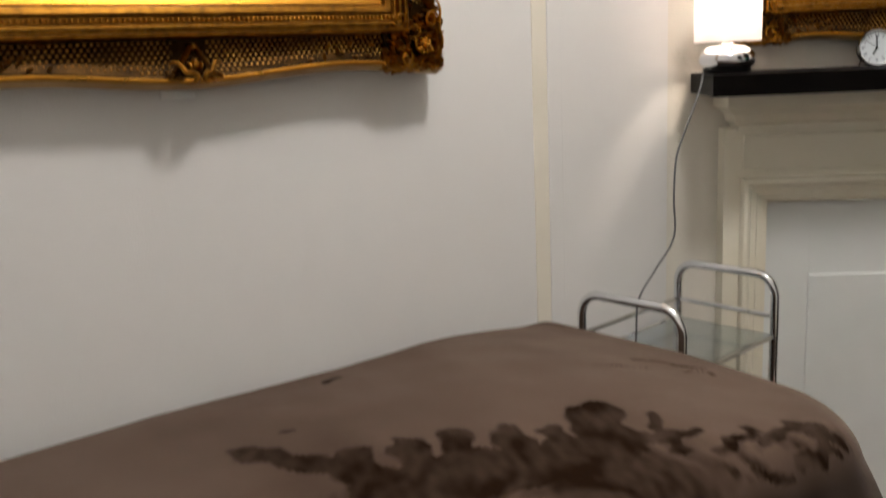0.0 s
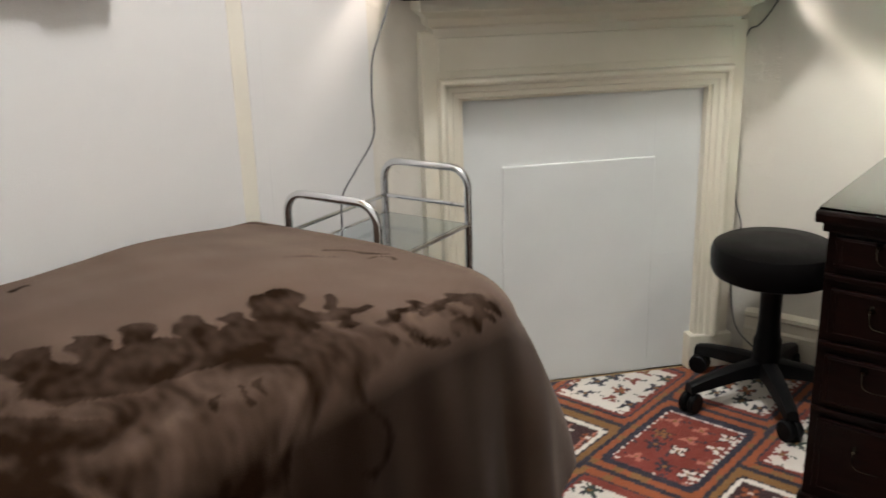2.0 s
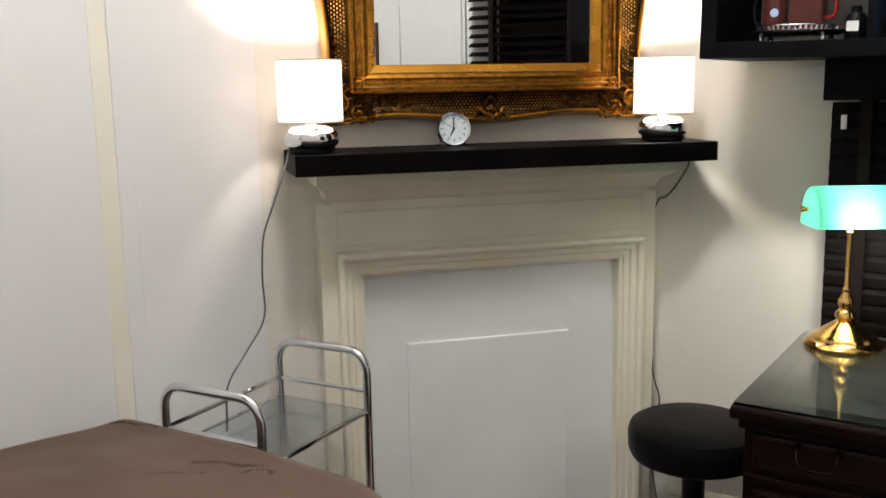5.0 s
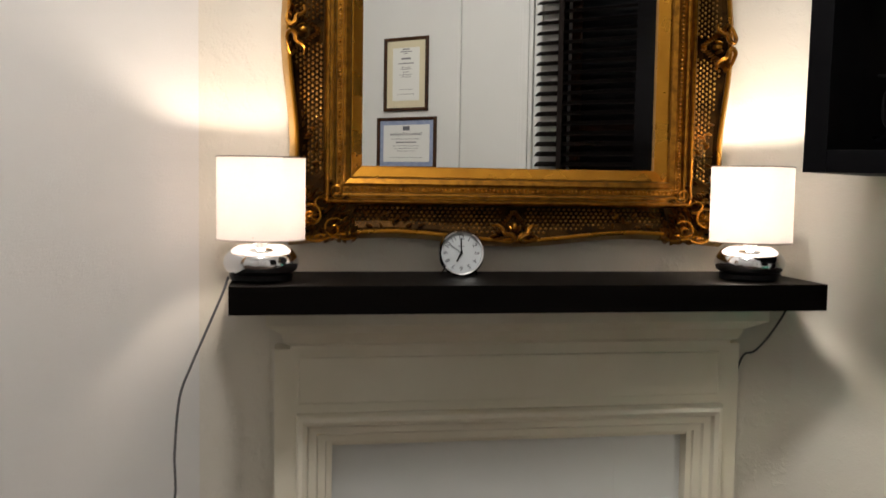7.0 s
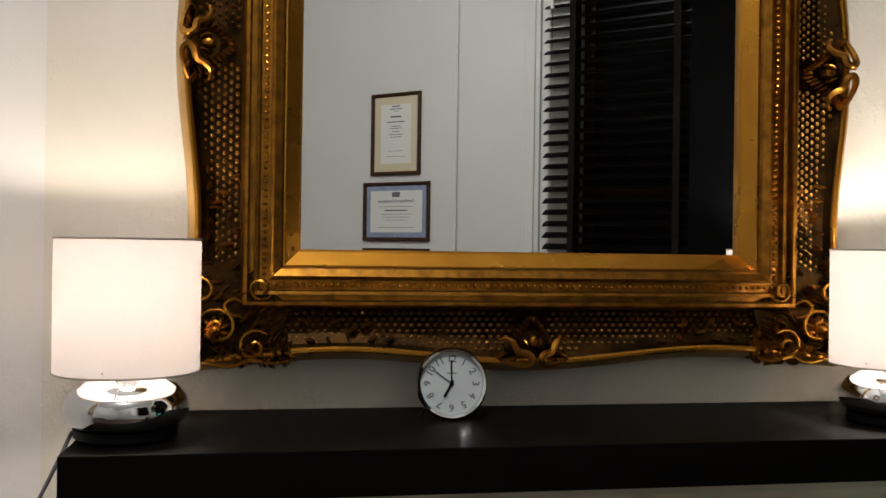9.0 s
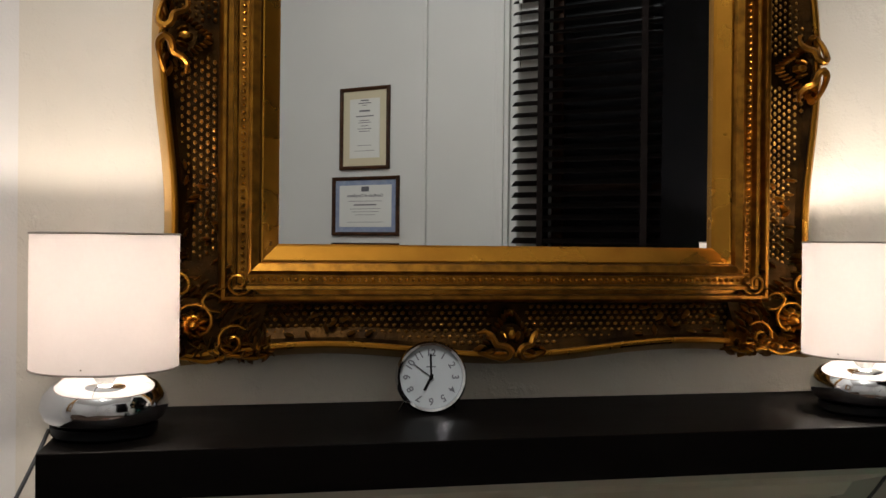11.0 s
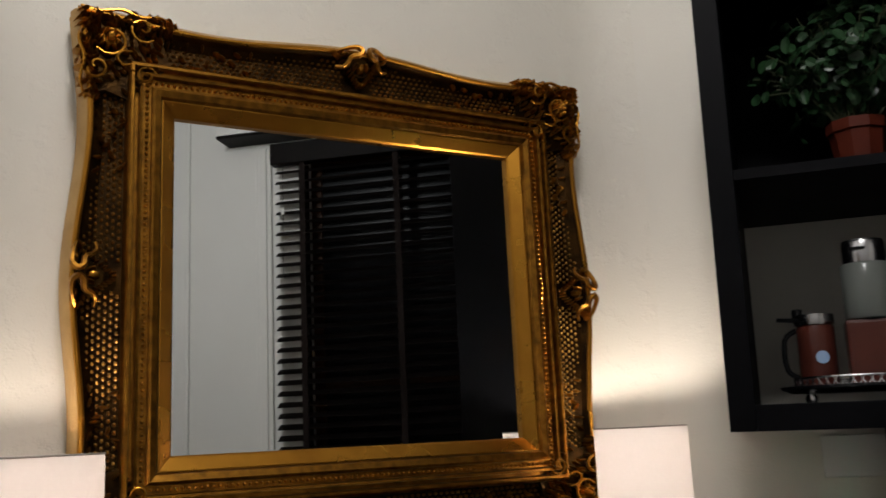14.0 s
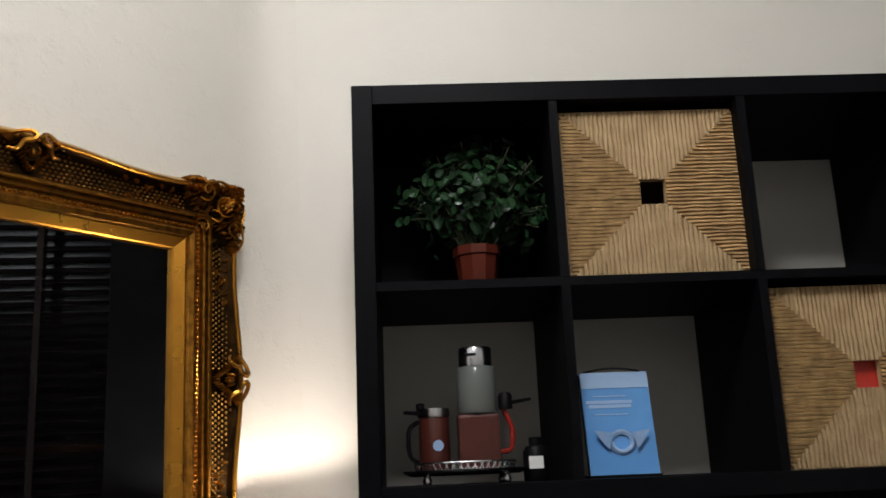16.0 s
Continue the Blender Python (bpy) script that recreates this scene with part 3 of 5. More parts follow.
gilded_frame("wall_mirror", pose(-0.009, -0.004, 1.683) @ Matrix.Diagonal((1, 1.12, 1, 1)), 0.300, 0.252, 0.149, "rectangular wall mirror in an ornate antique gold carved frame", "mirror")
gilded_frame("wall_mirror", LW @ pose(-1.355, -0.004, 1.703), 0.365, 0.29, 0.150, "large wall mirror in an ornate antique gold carved frame", "mirror")
# white plate added for the bright patch of light inside the mirror's shadow
bm = boxed(-0.03, 0.03, -0.008, 0, -0.014, 0.014, bevel=0.003)
ob = part("light_patch", bm, "white_plastic")
ob.matrix_world = LW @ pose(-1.368, 0, 1.254)
tagged(ob, "small white plate standing in for a patch of light on the wall", "wall plate")


# ---- table lamps ----
def table_lamp(m, bulb="bulb", up=0.0):
    t = thing("table_lamp", m, "lit table lamp with white drum shade and round chrome base", "lamp", "pair of mantel lamps")
    bm = bmesh.new()
    lathe(bm, [(0.0, 0.013), (0.052, 0.013), (0.062, 0.020), (0.067, 0.032), (0.064, 0.045), (0.054, 0.057), (0.040, 0.064), (0.022, 0.066), (0.0, 0.066)], 40)
    part("base", bm, "chrome", t, "mirror-bright chrome base", smooth=True)
    part("foot", lathe(bmesh.new(), [(0.0, 0.0), (0.050, 0.0), (0.055, 0.004), (0.056, 0.0135), (0.0, 0.0135)], 36), "black_plastic", t, "black plastic foot", smooth=True)
    part("socket", lathe(bmesh.new(), [(0.013, 0.064), (0.013, 0.138), (0.008, 0.146), (0.0, 0.146)], 16), "white_plastic", t, smooth=True)
    bm = bmesh.new()
    lathe(bm, [(0.0, 0.145), (0.008, 0.147), (0.0145, 0.155), (0.0165, 0.164), (0.0145, 0.173), (0.008, 0.180), (0.0, 0.182)], 16)
    bmesh.ops.translate(bm, vec=(0, 0, up), verts=bm.verts)
    part("bulb", bm, bulb, t, "glowing bulb", smooth=True)
    bm = bmesh.new()
    r, z0, z1, n = 0.0775, 0.074, 0.2190, 56
    rings = [[bm.verts.new((q * math.cos(2 * math.pi * i / n), q * math.sin(2 * math.pi * i / n), z)) for i in range(n)] for q, z in ((r, z0), (r, z1), (r - 0.0012, z1), (r - 0.0012, z0))]
    for a, c in zip(rings, rings[1:]):
        for i in range(n):
            bm.faces.new((a[i], a[(i + 1) % n], c[(i + 1) % n], c[i]))
    part("shade", bm, "shade", t, "glowing white fabric drum shade", smooth=True)
    for z in (z0, z1):
        tube(bm := bmesh.new(), [((r + 0.0003) * math.cos(2 * math.pi * i / 40), (r + 0.0003) * math.sin(2 * math.pi * i / 40), z) for i in range(40)], 0.0011, 5, True)
        part("shade_rim", bm, "rim", t)
    bm = bmesh.new()
    for i in range(3):
        a = 2.1 * i
        tube(bm, [(0.012 * math.cos(a), 0.012 * math.sin(a), 0.100), (r * math.cos(a), r * math.sin(a), 0.080)], 0.001, 5)
    part("shade_carrier", bm, "steel", t)
    return t


table_lamp(pose(-0.498, -0.17, 1.221, 0, 0, 20))
table_lamp(pose(0.437, -0.17, 1.221, 0, 0, -30), "strong_bulb", 0.012)


def wire(name, pts, r, mat, m, label):
    ob = part(name, tube(bmesh.new(), smooth_path(pts, 6), r, 6), mat, smooth=True)
    ob.matrix_world = m
    return tagged(ob, label, "cable")


wire("lamp_cable", [(-0.555, -0.172, 1.228), (-0.562, -0.195, 1.205), (-0.582, -0.22, 1.156), (-0.612, -0.238, 1.085), (-0.631, -0.25, 1.03), (-0.638, -0.262, 0.94), (-0.640, -0.277, 0.848), (-0.690, -0.310, 0.775), (-0.732, -0.34, 0.715), (-0.739, -0.35, 0.632), (-0.741, -0.352, 0.612)], 0.0024, "cable", I4, "thin grey lamp cable hanging from the shelf to the trolley")
wire("lamp_cable", [(0.505, -0.15, 1.226), (0.54, -0.10, 1.228), (0.572, -0.055, 1.205), (0.585, -0.06, 1.155), (0.560, -0.045, 1.095), (0.530, -0.035, 1.055), (0.505, -0.025, 1.038), (0.494, -0.015, 0.95), (0.498, -0.012, 0.70), (0.505, -0.020, 0.53), (0.524, -0.03, 0.44), (0.508, -0.02, 0.32), (0.512, -0.03, 0.183), (0.528, -0.055, 0.10), (0.590, -0.10, 0.035), (0.64, -0.14, 0.012)], 0.0024, "cable", I4, "thin dark lamp cable tucked behind the shelf")


# ---- clock ----
def clock():
    t = thing("mantel_clock", pose(-0.120, -0.085, 1.2645, -8, 0, -6), "small round chrome desk clock with a white dial", "clock")
    rot = pose(0, 0, 0, 90)
    bm = bmesh.new()
    lathe(bm, [(0.0, -0.018), (0.036, -0.018), (0.042, -0.012), (0.043, 0.010), (0.0, 0.010)], 40, rot)
    part("case", bm, "black_plastic", t, "black case", smooth=True)
    bm = bmesh.new()
    lathe(bm, [(0.0385, 0.010), (0.0445, 0.008), (0.0450, 0.013), (0.0425, 0.018), (0.0395, 0.017), (0.0385, 0.0125)], 48, rot, caps=False)
    part("bezel", bm, "chrome", t, "polished chrome rim", smooth=True)
    d = part("dial", lathe(bmesh.new(), [(0.0, 0.0104), (0.0395, 0.0104), (0.0395, 0.0108), (0.0, 0.0108)], 40, rot), "clock_face", t, "white dial")
    for n in range(1, 13):
        a = math.radians(90 - 30 * n)
        writing(str(n), 0.0125, pose(0.030 * math.cos(a), -0.0112, 0.030 * math.sin(a), 90, 0, 0) @ pose(0, 0, 0, 0, 0, 90 - 30 * n - 90), "ink", d, "numeral")
    for name, ang, ln, w in (("hour_hand", 208, 0.019, 0.0016), ("minute_hand", -1, 0.029, 0.0012), ("alarm_hand", -54, 0.026, 0.0005)):
        part(name, boxed(-w, w, -0.0125, -0.0120, -0.004, ln, m=pose(0, 0, 0, 0, ang, 0)), "black_plastic", d)
    part("hub", lathe(bmesh.new(), [(0, 0.012), (0.0026, 0.012), (0.0026, 0.014), (0, 0.014)], 12, rot), "black_plastic", d)
    part("maker_mark", boxed(-0.006, 0.006, -0.0112, -0.0109, 0.012, 0.0135), "ink", d)
    part("wire_foot", tube(bmesh.new(), [(-0.030, 0.010, -0.028), (-0.040, -0.006, -0.0415)], 0.0016, 6), "steel", t)
    part("wire_foot", tube(bmesh.new(), [(0.030, 0.010, -0.028), (0.034, 0.030, -0.042)], 0.0016, 6), "steel", t)


clock()


# ---- bed with throw ----
BX0, BX1, BY0, BY1, BZ = -2.55, -0.595, -0.805, -0.07, 0.726


def massage_table():
    t = thing("treatment_bed", LW, "padded treatment bed hidden under a brown throw, against the wall", "bed")
    part("padded_top", boxed(BX0, BX1 - 0.10, BY0 + 0.10, BY1 - 0.04, BZ - 0.12, BZ - 0.045, bevel=0.02), "black_vinyl", t)
    part("under_frame", boxed(BX0 + 0.05, BX1 - 0.16, BY0 + 0.14, BY1 - 0.05, BZ - 0.18, BZ - 0.121, bevel=0.004), "wood_frame", t)
    for x in (BX0 + 0.25, BX1 - 0.25):
        for y in (BY0 + 0.18, BY1 - 0.10):
            part("leg", boxed(x - 0.022, x + 0.022, y - 0.022, y + 0.022, -0.008, BZ - 0.18, bevel=0.003), "wood_frame", t)


def seg_dist(p, a, b):
    d = b - a
    f = max(0.0, min(1.0, (p - a).dot(d) / max(d.length_squared, 1e-9)))
    return (p - (a + f * d)).length


def throw():
    """A suede-like throw: one cloth laid over the bed, hanging over the long side and the end."""
    rng = random.Random(3)
    strokes = []
    # brushed marks: finger-wide strokes along the room side of the bed
    for x0, y0, x1, y1, r in ((-1.46, -0.34, -1.40, -0.45, 0.022), (-1.40, -0.45, -1.36, -0.52, 0.03), (-1.35, -0.46, -1.38, -0.56, 0.026), (-1.27, -0.48, -1.31, -0.58, 0.026), (-1.20, -0.50, -1.25, -0.60, 0.022),
                              (-1.13, -0.535, -1.19, -0.66, 0.022), (-1.08, -0.59, -1.13, -0.69, 0.020), (-1.00, -0.575, -1.06, -0.70, 0.030), (-0.965, -0.58, -1.03, -0.70, 0.026), (-0.93, -0.655, -0.985, -0.745, 0.015),
                              (-1.32, -0.62, -1.12, -0.66, 0.05), (-1.38, -0.58, -1.22, -0.60, 0.045), (-0.99, -0.70, -0.93, -0.72, 0.018), (-1.13, -0.775, -1.10, -0.79, 0.012), (-1.19, -0.78, -1.21, -0.80, 0.008), (-1.23, -0.78, -1.25, -0.805, 0.008), (-1.27, -0.775, -1.29, -0.80, 0.008),
                              (-0.95, -0.79, -0.84, -0.77, 0.012), (-0.86, -0.80, -0.77, -0.785, 0.014), (-0.78, -0.79, -0.72, -0.81, 0.014), (-0.84, -0.86, -0.75, -0.85, 0.016), (-0.93, -0.85, -0.88, -0.86, 0.010), (-0.76, -0.82, -0.71, -0.84, 0.014),
                              (-1.58, -0.50, -1.64, -0.57, 0.024), (-1.66, -0.48, -1.73, -0.57, 0.026), (-1.76, -0.46, -1.82, -0.58, 0.030), (-1.86, -0.48, -1.92, -0.60, 0.030), (-1.98, -0.50, -2.05, -0.62, 0.034), (-1.52, -0.56, -1.58, -0.64, 0.022),
                              (-1.50, -0.62, -1.44, -0.72, 0.04), (-1.20, -0.14, -1.17, -0.15, 0.007), (-1.38, -0.31, -1.37, -0.32, 0.008), (-0.82, -0.43, -0.74, -0.49, 0.004), (-0.71, -0.44, -0.65, -0.54, 0.008), (-0.62, -0.10, -0.60, -0.20, 0.007), (-0.70, -0.53, -0.66, -0.58, 0.004)):
        strokes.append((Vector((x0, y0)), Vector((x1, y1)), r))
    R, P, RC = 0.085, 0.0062, 0.13
    x0, x1, y0, y1 = BX0, BX1 + 0.62, BY0 - 0.62, BY1 + 0.10
    nx, ny = int((x1 - x0) / P), int((y1 - y0) / P)
    bm = bmesh.new()
    lay = bm.verts.layers.float.new("nap_and_shade")
    grid = {}
    bx1, by0, by1 = BX1 - 0.02, BY0 + 0.02, BY1 - 0.03
    for i in range(nx + 1):
        for j in range(ny + 1):
            p, q = x0 + i * P, y0 + j * P
            ex, ey, ez = max(0.0, p - bx1), max(0.0, by0 - q), max(0.0, q - by1)
            e = math.hypot(ex, ey)
            # the bed's free corner is rounded in plan
            cx, cy = p - (bx1 - RC), (by0 + RC) - q
            if cx > 0 and cy > 0:
                far = math.hypot(cx, cy)
                e = max(0.0, far - RC)
                ex, ey = (e * cx / far, e * cy / far)
            hem = 0.49 + 0.02 * math.sin(p * 5) if ey > ex else 0.47
            if e > hem + 0.02 or (ez > 0.11):
                continue
            b = Vector((min(p, bx1), max(min(q, by1), by0)))
            d = Vector((ex, -ey)) / e if e > 1e-6 else Vector((0, 0))
            if cx > 0 and cy > 0 and e > 0:
                b = Vector((bx1 - RC + d.x * RC, by0 + RC + d.y * RC))
            corner = 2 * d.x * -d.y if e > 1e-6 else 0.0
            if e < R * 1.35:
                a = e / R
                off, drop = R * math.sin(a), R * (1 - math.cos(a))
            else:
                a = 1.35
                h = e - R * a
                flare = 0.12 + 0.34 * corner ** 1.5
                fold = (math.sin(p * 21 + 1.0) * -d.y + math.sin(q * 23) * d.x) * (1 - 0.6 * corner) + 0.8 * math.sin(9 * math.atan2(d.x, -d.y)) * corner
                off = R * math.sin(a) + h * flare * (1 - 0.35 * min(1, h / 0.4)) + 0.010 * fold * min(1, h / 0.22)
                drop = R * (1 - math.cos(a)) + h * (1 - 0.5 * flare * flare)
            sag = min(1.0, max(0.0, (p + 0.95) / 0.40))
            z = BZ + 0.004 - drop - 0.030 * sag * sag * (3 - 2 * sag) + 0.012 * math.sin(math.pi * min(1.0, max(0.0, -q / 0.8)))
            off_y = 0.0
            if ez > 0:
                a = min(ez / 0.05, 1.5)
                off_y, z = 0.05 * math.sin(a), z - 0.05 * (1 - math.cos(a)) - max(0, ez - 0.075) * 0.9
            nz = noise.noise(Vector((p * 3.1, q * 3.1, 2.0))) * 0.006 + noise.noise(Vector((p * 11, q * 11, 7.0))) * 0.0015
            v = bm.verts.new((b.x + d.x * off, b.y + d.y * off + off_y, z + nz * (1 if e < 0.02 else 0.4)))
            wob = Vector((noise.noise(Vector((p * 26, q * 26, 0))), noise.noise(Vector((p * 26, q * 26, 9))))) * 0.020
            pt = Vector((p, q)) + wob
            nap_and_shade = 0.0
            for sa, sb, r in strokes:
                if abs(pt.x - sa.x) < 0.34:
                    nap_and_shade = max(nap_and_shade, min(1.0, max(0.0, (r * 1.2 - seg_dist(pt, sa, sb)) / 0.005)))
            # smeared pile below the finger marks: strokes run aslant, in bands of uneven strength
            rag = 0.05 * noise.noise(Vector((p * 8, 0.0, 3.0))) + 0.02 * noise.noise(Vector((p * 31, 0.0, 6.0)))
            edge = -0.50 - 0.17 * min(1.0, max(0.0, (p + 1.40) / 0.45)) + rag
            inside = min(1.0, max(0.0, (edge - q) / 0.04)) * min(1.0, max(0.0, (-0.90 - p) / 0.15))
            al, ac = p * 0.42 + q * 0.91, p * 0.91 - q * 0.42
            n1 = noise.noise(Vector((p * 6, q * 7, 4.0)))
            n2 = noise.noise(Vector((ac * 24 + 3.0 * noise.noise(Vector((p * 9, q * 9, 2.0))), al * 10, 1.0)))
            n3 = noise.noise(Vector((ac * 70, al * 30, 8.0)))
            low = min(1.0, max(0.0, (-0.68 - q) / 0.12))
            smear = min(1.0, max(0.15, (0.74 - 0.06 * low) + 0.22 * min(1.0, max(0.0, (-1.35 - p) / 0.25)) + (0.95 - 0.3 * low) * n1 + 0.60 * n2 + 0.22 * n3))
            nap_and_shade = max(nap_and_shade * (0.84 + 0.35 * n2 + 0.14 * n3), inside * smear)
            tail = min(1.0, max(0.0, 1 - abs(q + 0.83) / 0.08)) * min(1.0, max(0.0, (p + 1.10) / 0.1)) * min(1.0, max(0.0, (-0.66 - p) / 0.03))
            nap_and_shade = max(nap_and_shade, tail * min(0.9, max(0.0, 0.30 + 1.2 * n2 + 0.5 * n3)))
            # broad pale and dull sweeps over the rest of the top
            sweep = noise.noise(Vector((ac * 5, al * 1.6, 12.0))) + 0.5 * noise.noise(Vector((p * 14, q * 5, 5.0)))
            nap_and_shade = max(nap_and_shade, 0.10 + 0.22 * sweep)
            # shade of the hanging sides, painted dark in long downward streaks
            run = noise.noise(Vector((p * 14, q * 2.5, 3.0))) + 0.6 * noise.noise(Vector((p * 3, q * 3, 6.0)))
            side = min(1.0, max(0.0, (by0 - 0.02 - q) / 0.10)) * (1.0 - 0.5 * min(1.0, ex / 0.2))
            nap_and_shade = max(nap_and_shade, side * min(0.92, max(0.60, 0.78 + 0.28 * run)))
            v[lay] = max(0.0, nap_and_shade)
            grid[i, j] = v
    for (i, j), v in grid.items():
        c = [grid.get(k) for k in ((i, j), (i + 1, j), (i + 1, j + 1), (i, j + 1))]
        if all(c):
            bm.faces.new(c)
    m = material("brown_suede_throw", (0.090, 0.060, 0.045), 0.9, second=(0.062, 0.038, 0.027), scale=3.2, bump=0.25, bump_scale=420, mix=(0.35, 0.7), sheen=0.0, gloss=0.02)
    nt = m.node_tree
    N, L = nt.nodes, nt.links
    at = N.new("ShaderNodeAttribute")
    at.attribute_name = "nap_and_shade"
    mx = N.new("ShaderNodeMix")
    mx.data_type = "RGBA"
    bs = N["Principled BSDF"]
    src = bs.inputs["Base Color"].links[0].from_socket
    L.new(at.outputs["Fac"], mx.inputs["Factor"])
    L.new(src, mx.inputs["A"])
    # dark colour of the brushed marks and of the sides' painted shade
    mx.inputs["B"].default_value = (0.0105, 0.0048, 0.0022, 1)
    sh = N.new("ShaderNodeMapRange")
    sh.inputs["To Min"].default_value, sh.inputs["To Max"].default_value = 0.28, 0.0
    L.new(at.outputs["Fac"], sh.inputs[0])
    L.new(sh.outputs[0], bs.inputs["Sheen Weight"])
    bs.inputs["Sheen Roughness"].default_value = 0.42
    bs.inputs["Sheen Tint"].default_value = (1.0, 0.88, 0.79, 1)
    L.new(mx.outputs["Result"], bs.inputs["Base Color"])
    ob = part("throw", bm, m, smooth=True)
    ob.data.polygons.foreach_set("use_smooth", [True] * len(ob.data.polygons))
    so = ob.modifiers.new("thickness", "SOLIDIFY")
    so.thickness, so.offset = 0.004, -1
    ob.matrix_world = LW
    tagged(ob, "brown suede throw with dark brushed marks and painted shade on its hanging sides, spread over the bed", "blanket")


massage_table()
throw()


# ---- trolley ----
def trolley():
    """Chrome trolley with two hooped ends and glass shelves; local x runs along its length."""
    A, B = Vector((-0.891, -0.4245)), Vector((-0.656, -0.5485))
    C = Vector((-0.383, -0.2635))
    side = (B - A).length
    length = (C - B).length
    ang = math.degrees(math.atan2((C - B).y, (C - B).x))
    org = (A + B) / 2 + (C - B) / 2
    t = thing("serving_trolley", pose(org.x, org.y, 0, 0, 0, ang), "chrome tube trolley with glass shelves beside the bed", "trolley")
    hl, hw, top, r = length / 2, side / 2, 0.750, 0.0105
    for s in (-1, 1):
        pts = [(s * hl, -hw, 0.07)] + [(s * hl, -hw, top - 0.05)]
        for k in range(1, 7):
            a = math.pi / 2 * k / 6
            pts.append((s * hl, -hw + 0.05 * (1 - math.cos(a)), top - 0.05 + 0.05 * math.sin(a)))
        pts += [(s * hl, -y, z) for _, y, z in reversed(pts)]
        part("end_hoop", tube(bmesh.new(), pts, r, 12), "chrome", t, smooth=True)
        part("cross_bar", tube(bmesh.new(), [(s * hl, -hw, 0.652), (s * hl, hw, 0.652)], 0.006, 8), "chrome", t, smooth=True)
    part("gallery_rail", tube(bmesh.new(), [(-hl, hw, 0.652), (hl, hw, 0.652)], 0.006, 8), "chrome", t, smooth=True)
    for z in (0.602, 0.22):
        for y in (-hw, hw):
            part("shelf_rail", tube(bmesh.new(), [(-hl, y, z), (hl, y, z)], 0.006, 8), "chrome", t, smooth=True)
        part("glass_shelf", boxed(-hl + 0.004, hl - 0.004, -hw + 0.007, hw - 0.007, z - 0.002, z + 0.004), "frosted", t, "pale grey frosted glass shelf")
    for x in (-hl, hl):
        for y in (-hw, hw):
            c = part("castor", lathe(bmesh.new(), [(0, -0.009), (0.027, -0.009), (0.030, -0.005), (0.030, 0.005), (0.027, 0.009), (0, 0.009)], 20, pose(x, y, 0.026, 90, 0, 0)), "black_plastic", t, smooth=True)
            part("castor_fork", boxed(x - 0.012, x + 0.012, y - 0.014, y + 0.014, 0.040, 0.075, bevel=0.003), "steel", c)


trolley()


# ---- stool ----
def stool():
    t = thing("swivel_stool", pose(0.465, -0.330, 0.004, 0, 0, 12), "round black vinyl swivel stool on castors beside the desk", "stool")
    part("seat", lathe(bmesh.new(), [(0, 0.382), (0.145, 0.382), (0.165, 0.392), (0.174, 0.412), (0.175, 0.455), (0.168, 0.474), (0.150, 0.484), (0.08, 0.489), (0, 0.490)], 48), "black_vinyl", t, smooth=True)
    part("column", lathe(bmesh.new(), [(0, 0.085), (0.040, 0.085), (0.040, 0.19), (0.034, 0.205), (0.030, 0.25), (0.030, 0.362), (0.045, 0.383), (0, 0.383)], 24), "black_plastic", t, smooth=True)
    part("lever", tube(bmesh.new(), smooth_path([(0.03, 0.0, 0.372), (0.10, 0.02, 0.369), (0.165, 0.035, 0.371), (0.19, 0.04, 0.367)], 4), 0.005, 8), "black_plastic", t, smooth=True)
    for k in range(5):
        a = 2 * math.pi * k / 5 + 0.5
        d = Vector((math.cos(a), math.sin(a)))
        n = Vector((-d.y, d.x))
        bm = bmesh.new()
        rows = []
        for s, w, z0, z1 in ((0.02, 0.028, 0.085, 0.135), (0.10, 0.025, 0.085, 0.125), (0.20, 0.021, 0.070, 0.105), (0.25, 0.019, 0.062, 0.090)):
            c = d * s
            rows.append([bm.verts.new((c.x + n.x * q, c.y + n.y * q, z)) for q, z in ((-w, z0), (w, z0), (w * 0.8, z1 - 0.006), (w * 0.4, z1), (-w * 0.4, z1), (-w * 0.8, z1 - 0.006))])
        for p, q in zip(rows, rows[1:]):
            for i in range(6):
                bm.faces.new((p[i], p[(i + 1) % 6], q[(i + 1) % 6], q[i]))
        bm.faces.new(rows[0][::-1]), bm.faces.new(rows[-1])
        leg = part("leg", bm, "black_plastic", t, smooth=True)
        for s in (-1, 1):
            m = pose(d.x * 0.240, d.y * 0.240, 0.030, 0, 0, math.degrees(a) + 25) @ pose(0, s * 0.014, 0, 90, 0, 0)
            part("castor_wheel", lathe(bmesh.new(), [(0, -0.010), (0.026, -0.010), (0.030, -0.006), (0.030, 0.006), (0.026, 0.010), (0, 0.010)], 20, m), "black_plastic", leg, smooth=True)


stool()


# ---- desk ----
def handle(bm, x, z, y):
    tube(bm, smooth_path([(x - 0.036, y - 0.004, z), (x - 0.036, y - 0.016, z - 0.004), (x - 0.032, y - 0.020, z - 0.026), (x - 0.018, y - 0.020, z - 0.034), (x + 0.018, y - 0.020, z - 0.034), (x + 0.032, y - 0.020, z - 0.026), (x + 0.036, y - 0.016, z - 0.004), (x + 0.036, y - 0.004, z)], 4), 0.0014, 6)
    for s in (-1, 1):
        lathe(bm, [(0, -0.006), (0.008, -0.006), (0.009, -0.002), (0.005, 0.006), (0.004, 0.012), (0, 0.012)], 12, pose(x + s * 0.036, y, z, 90))


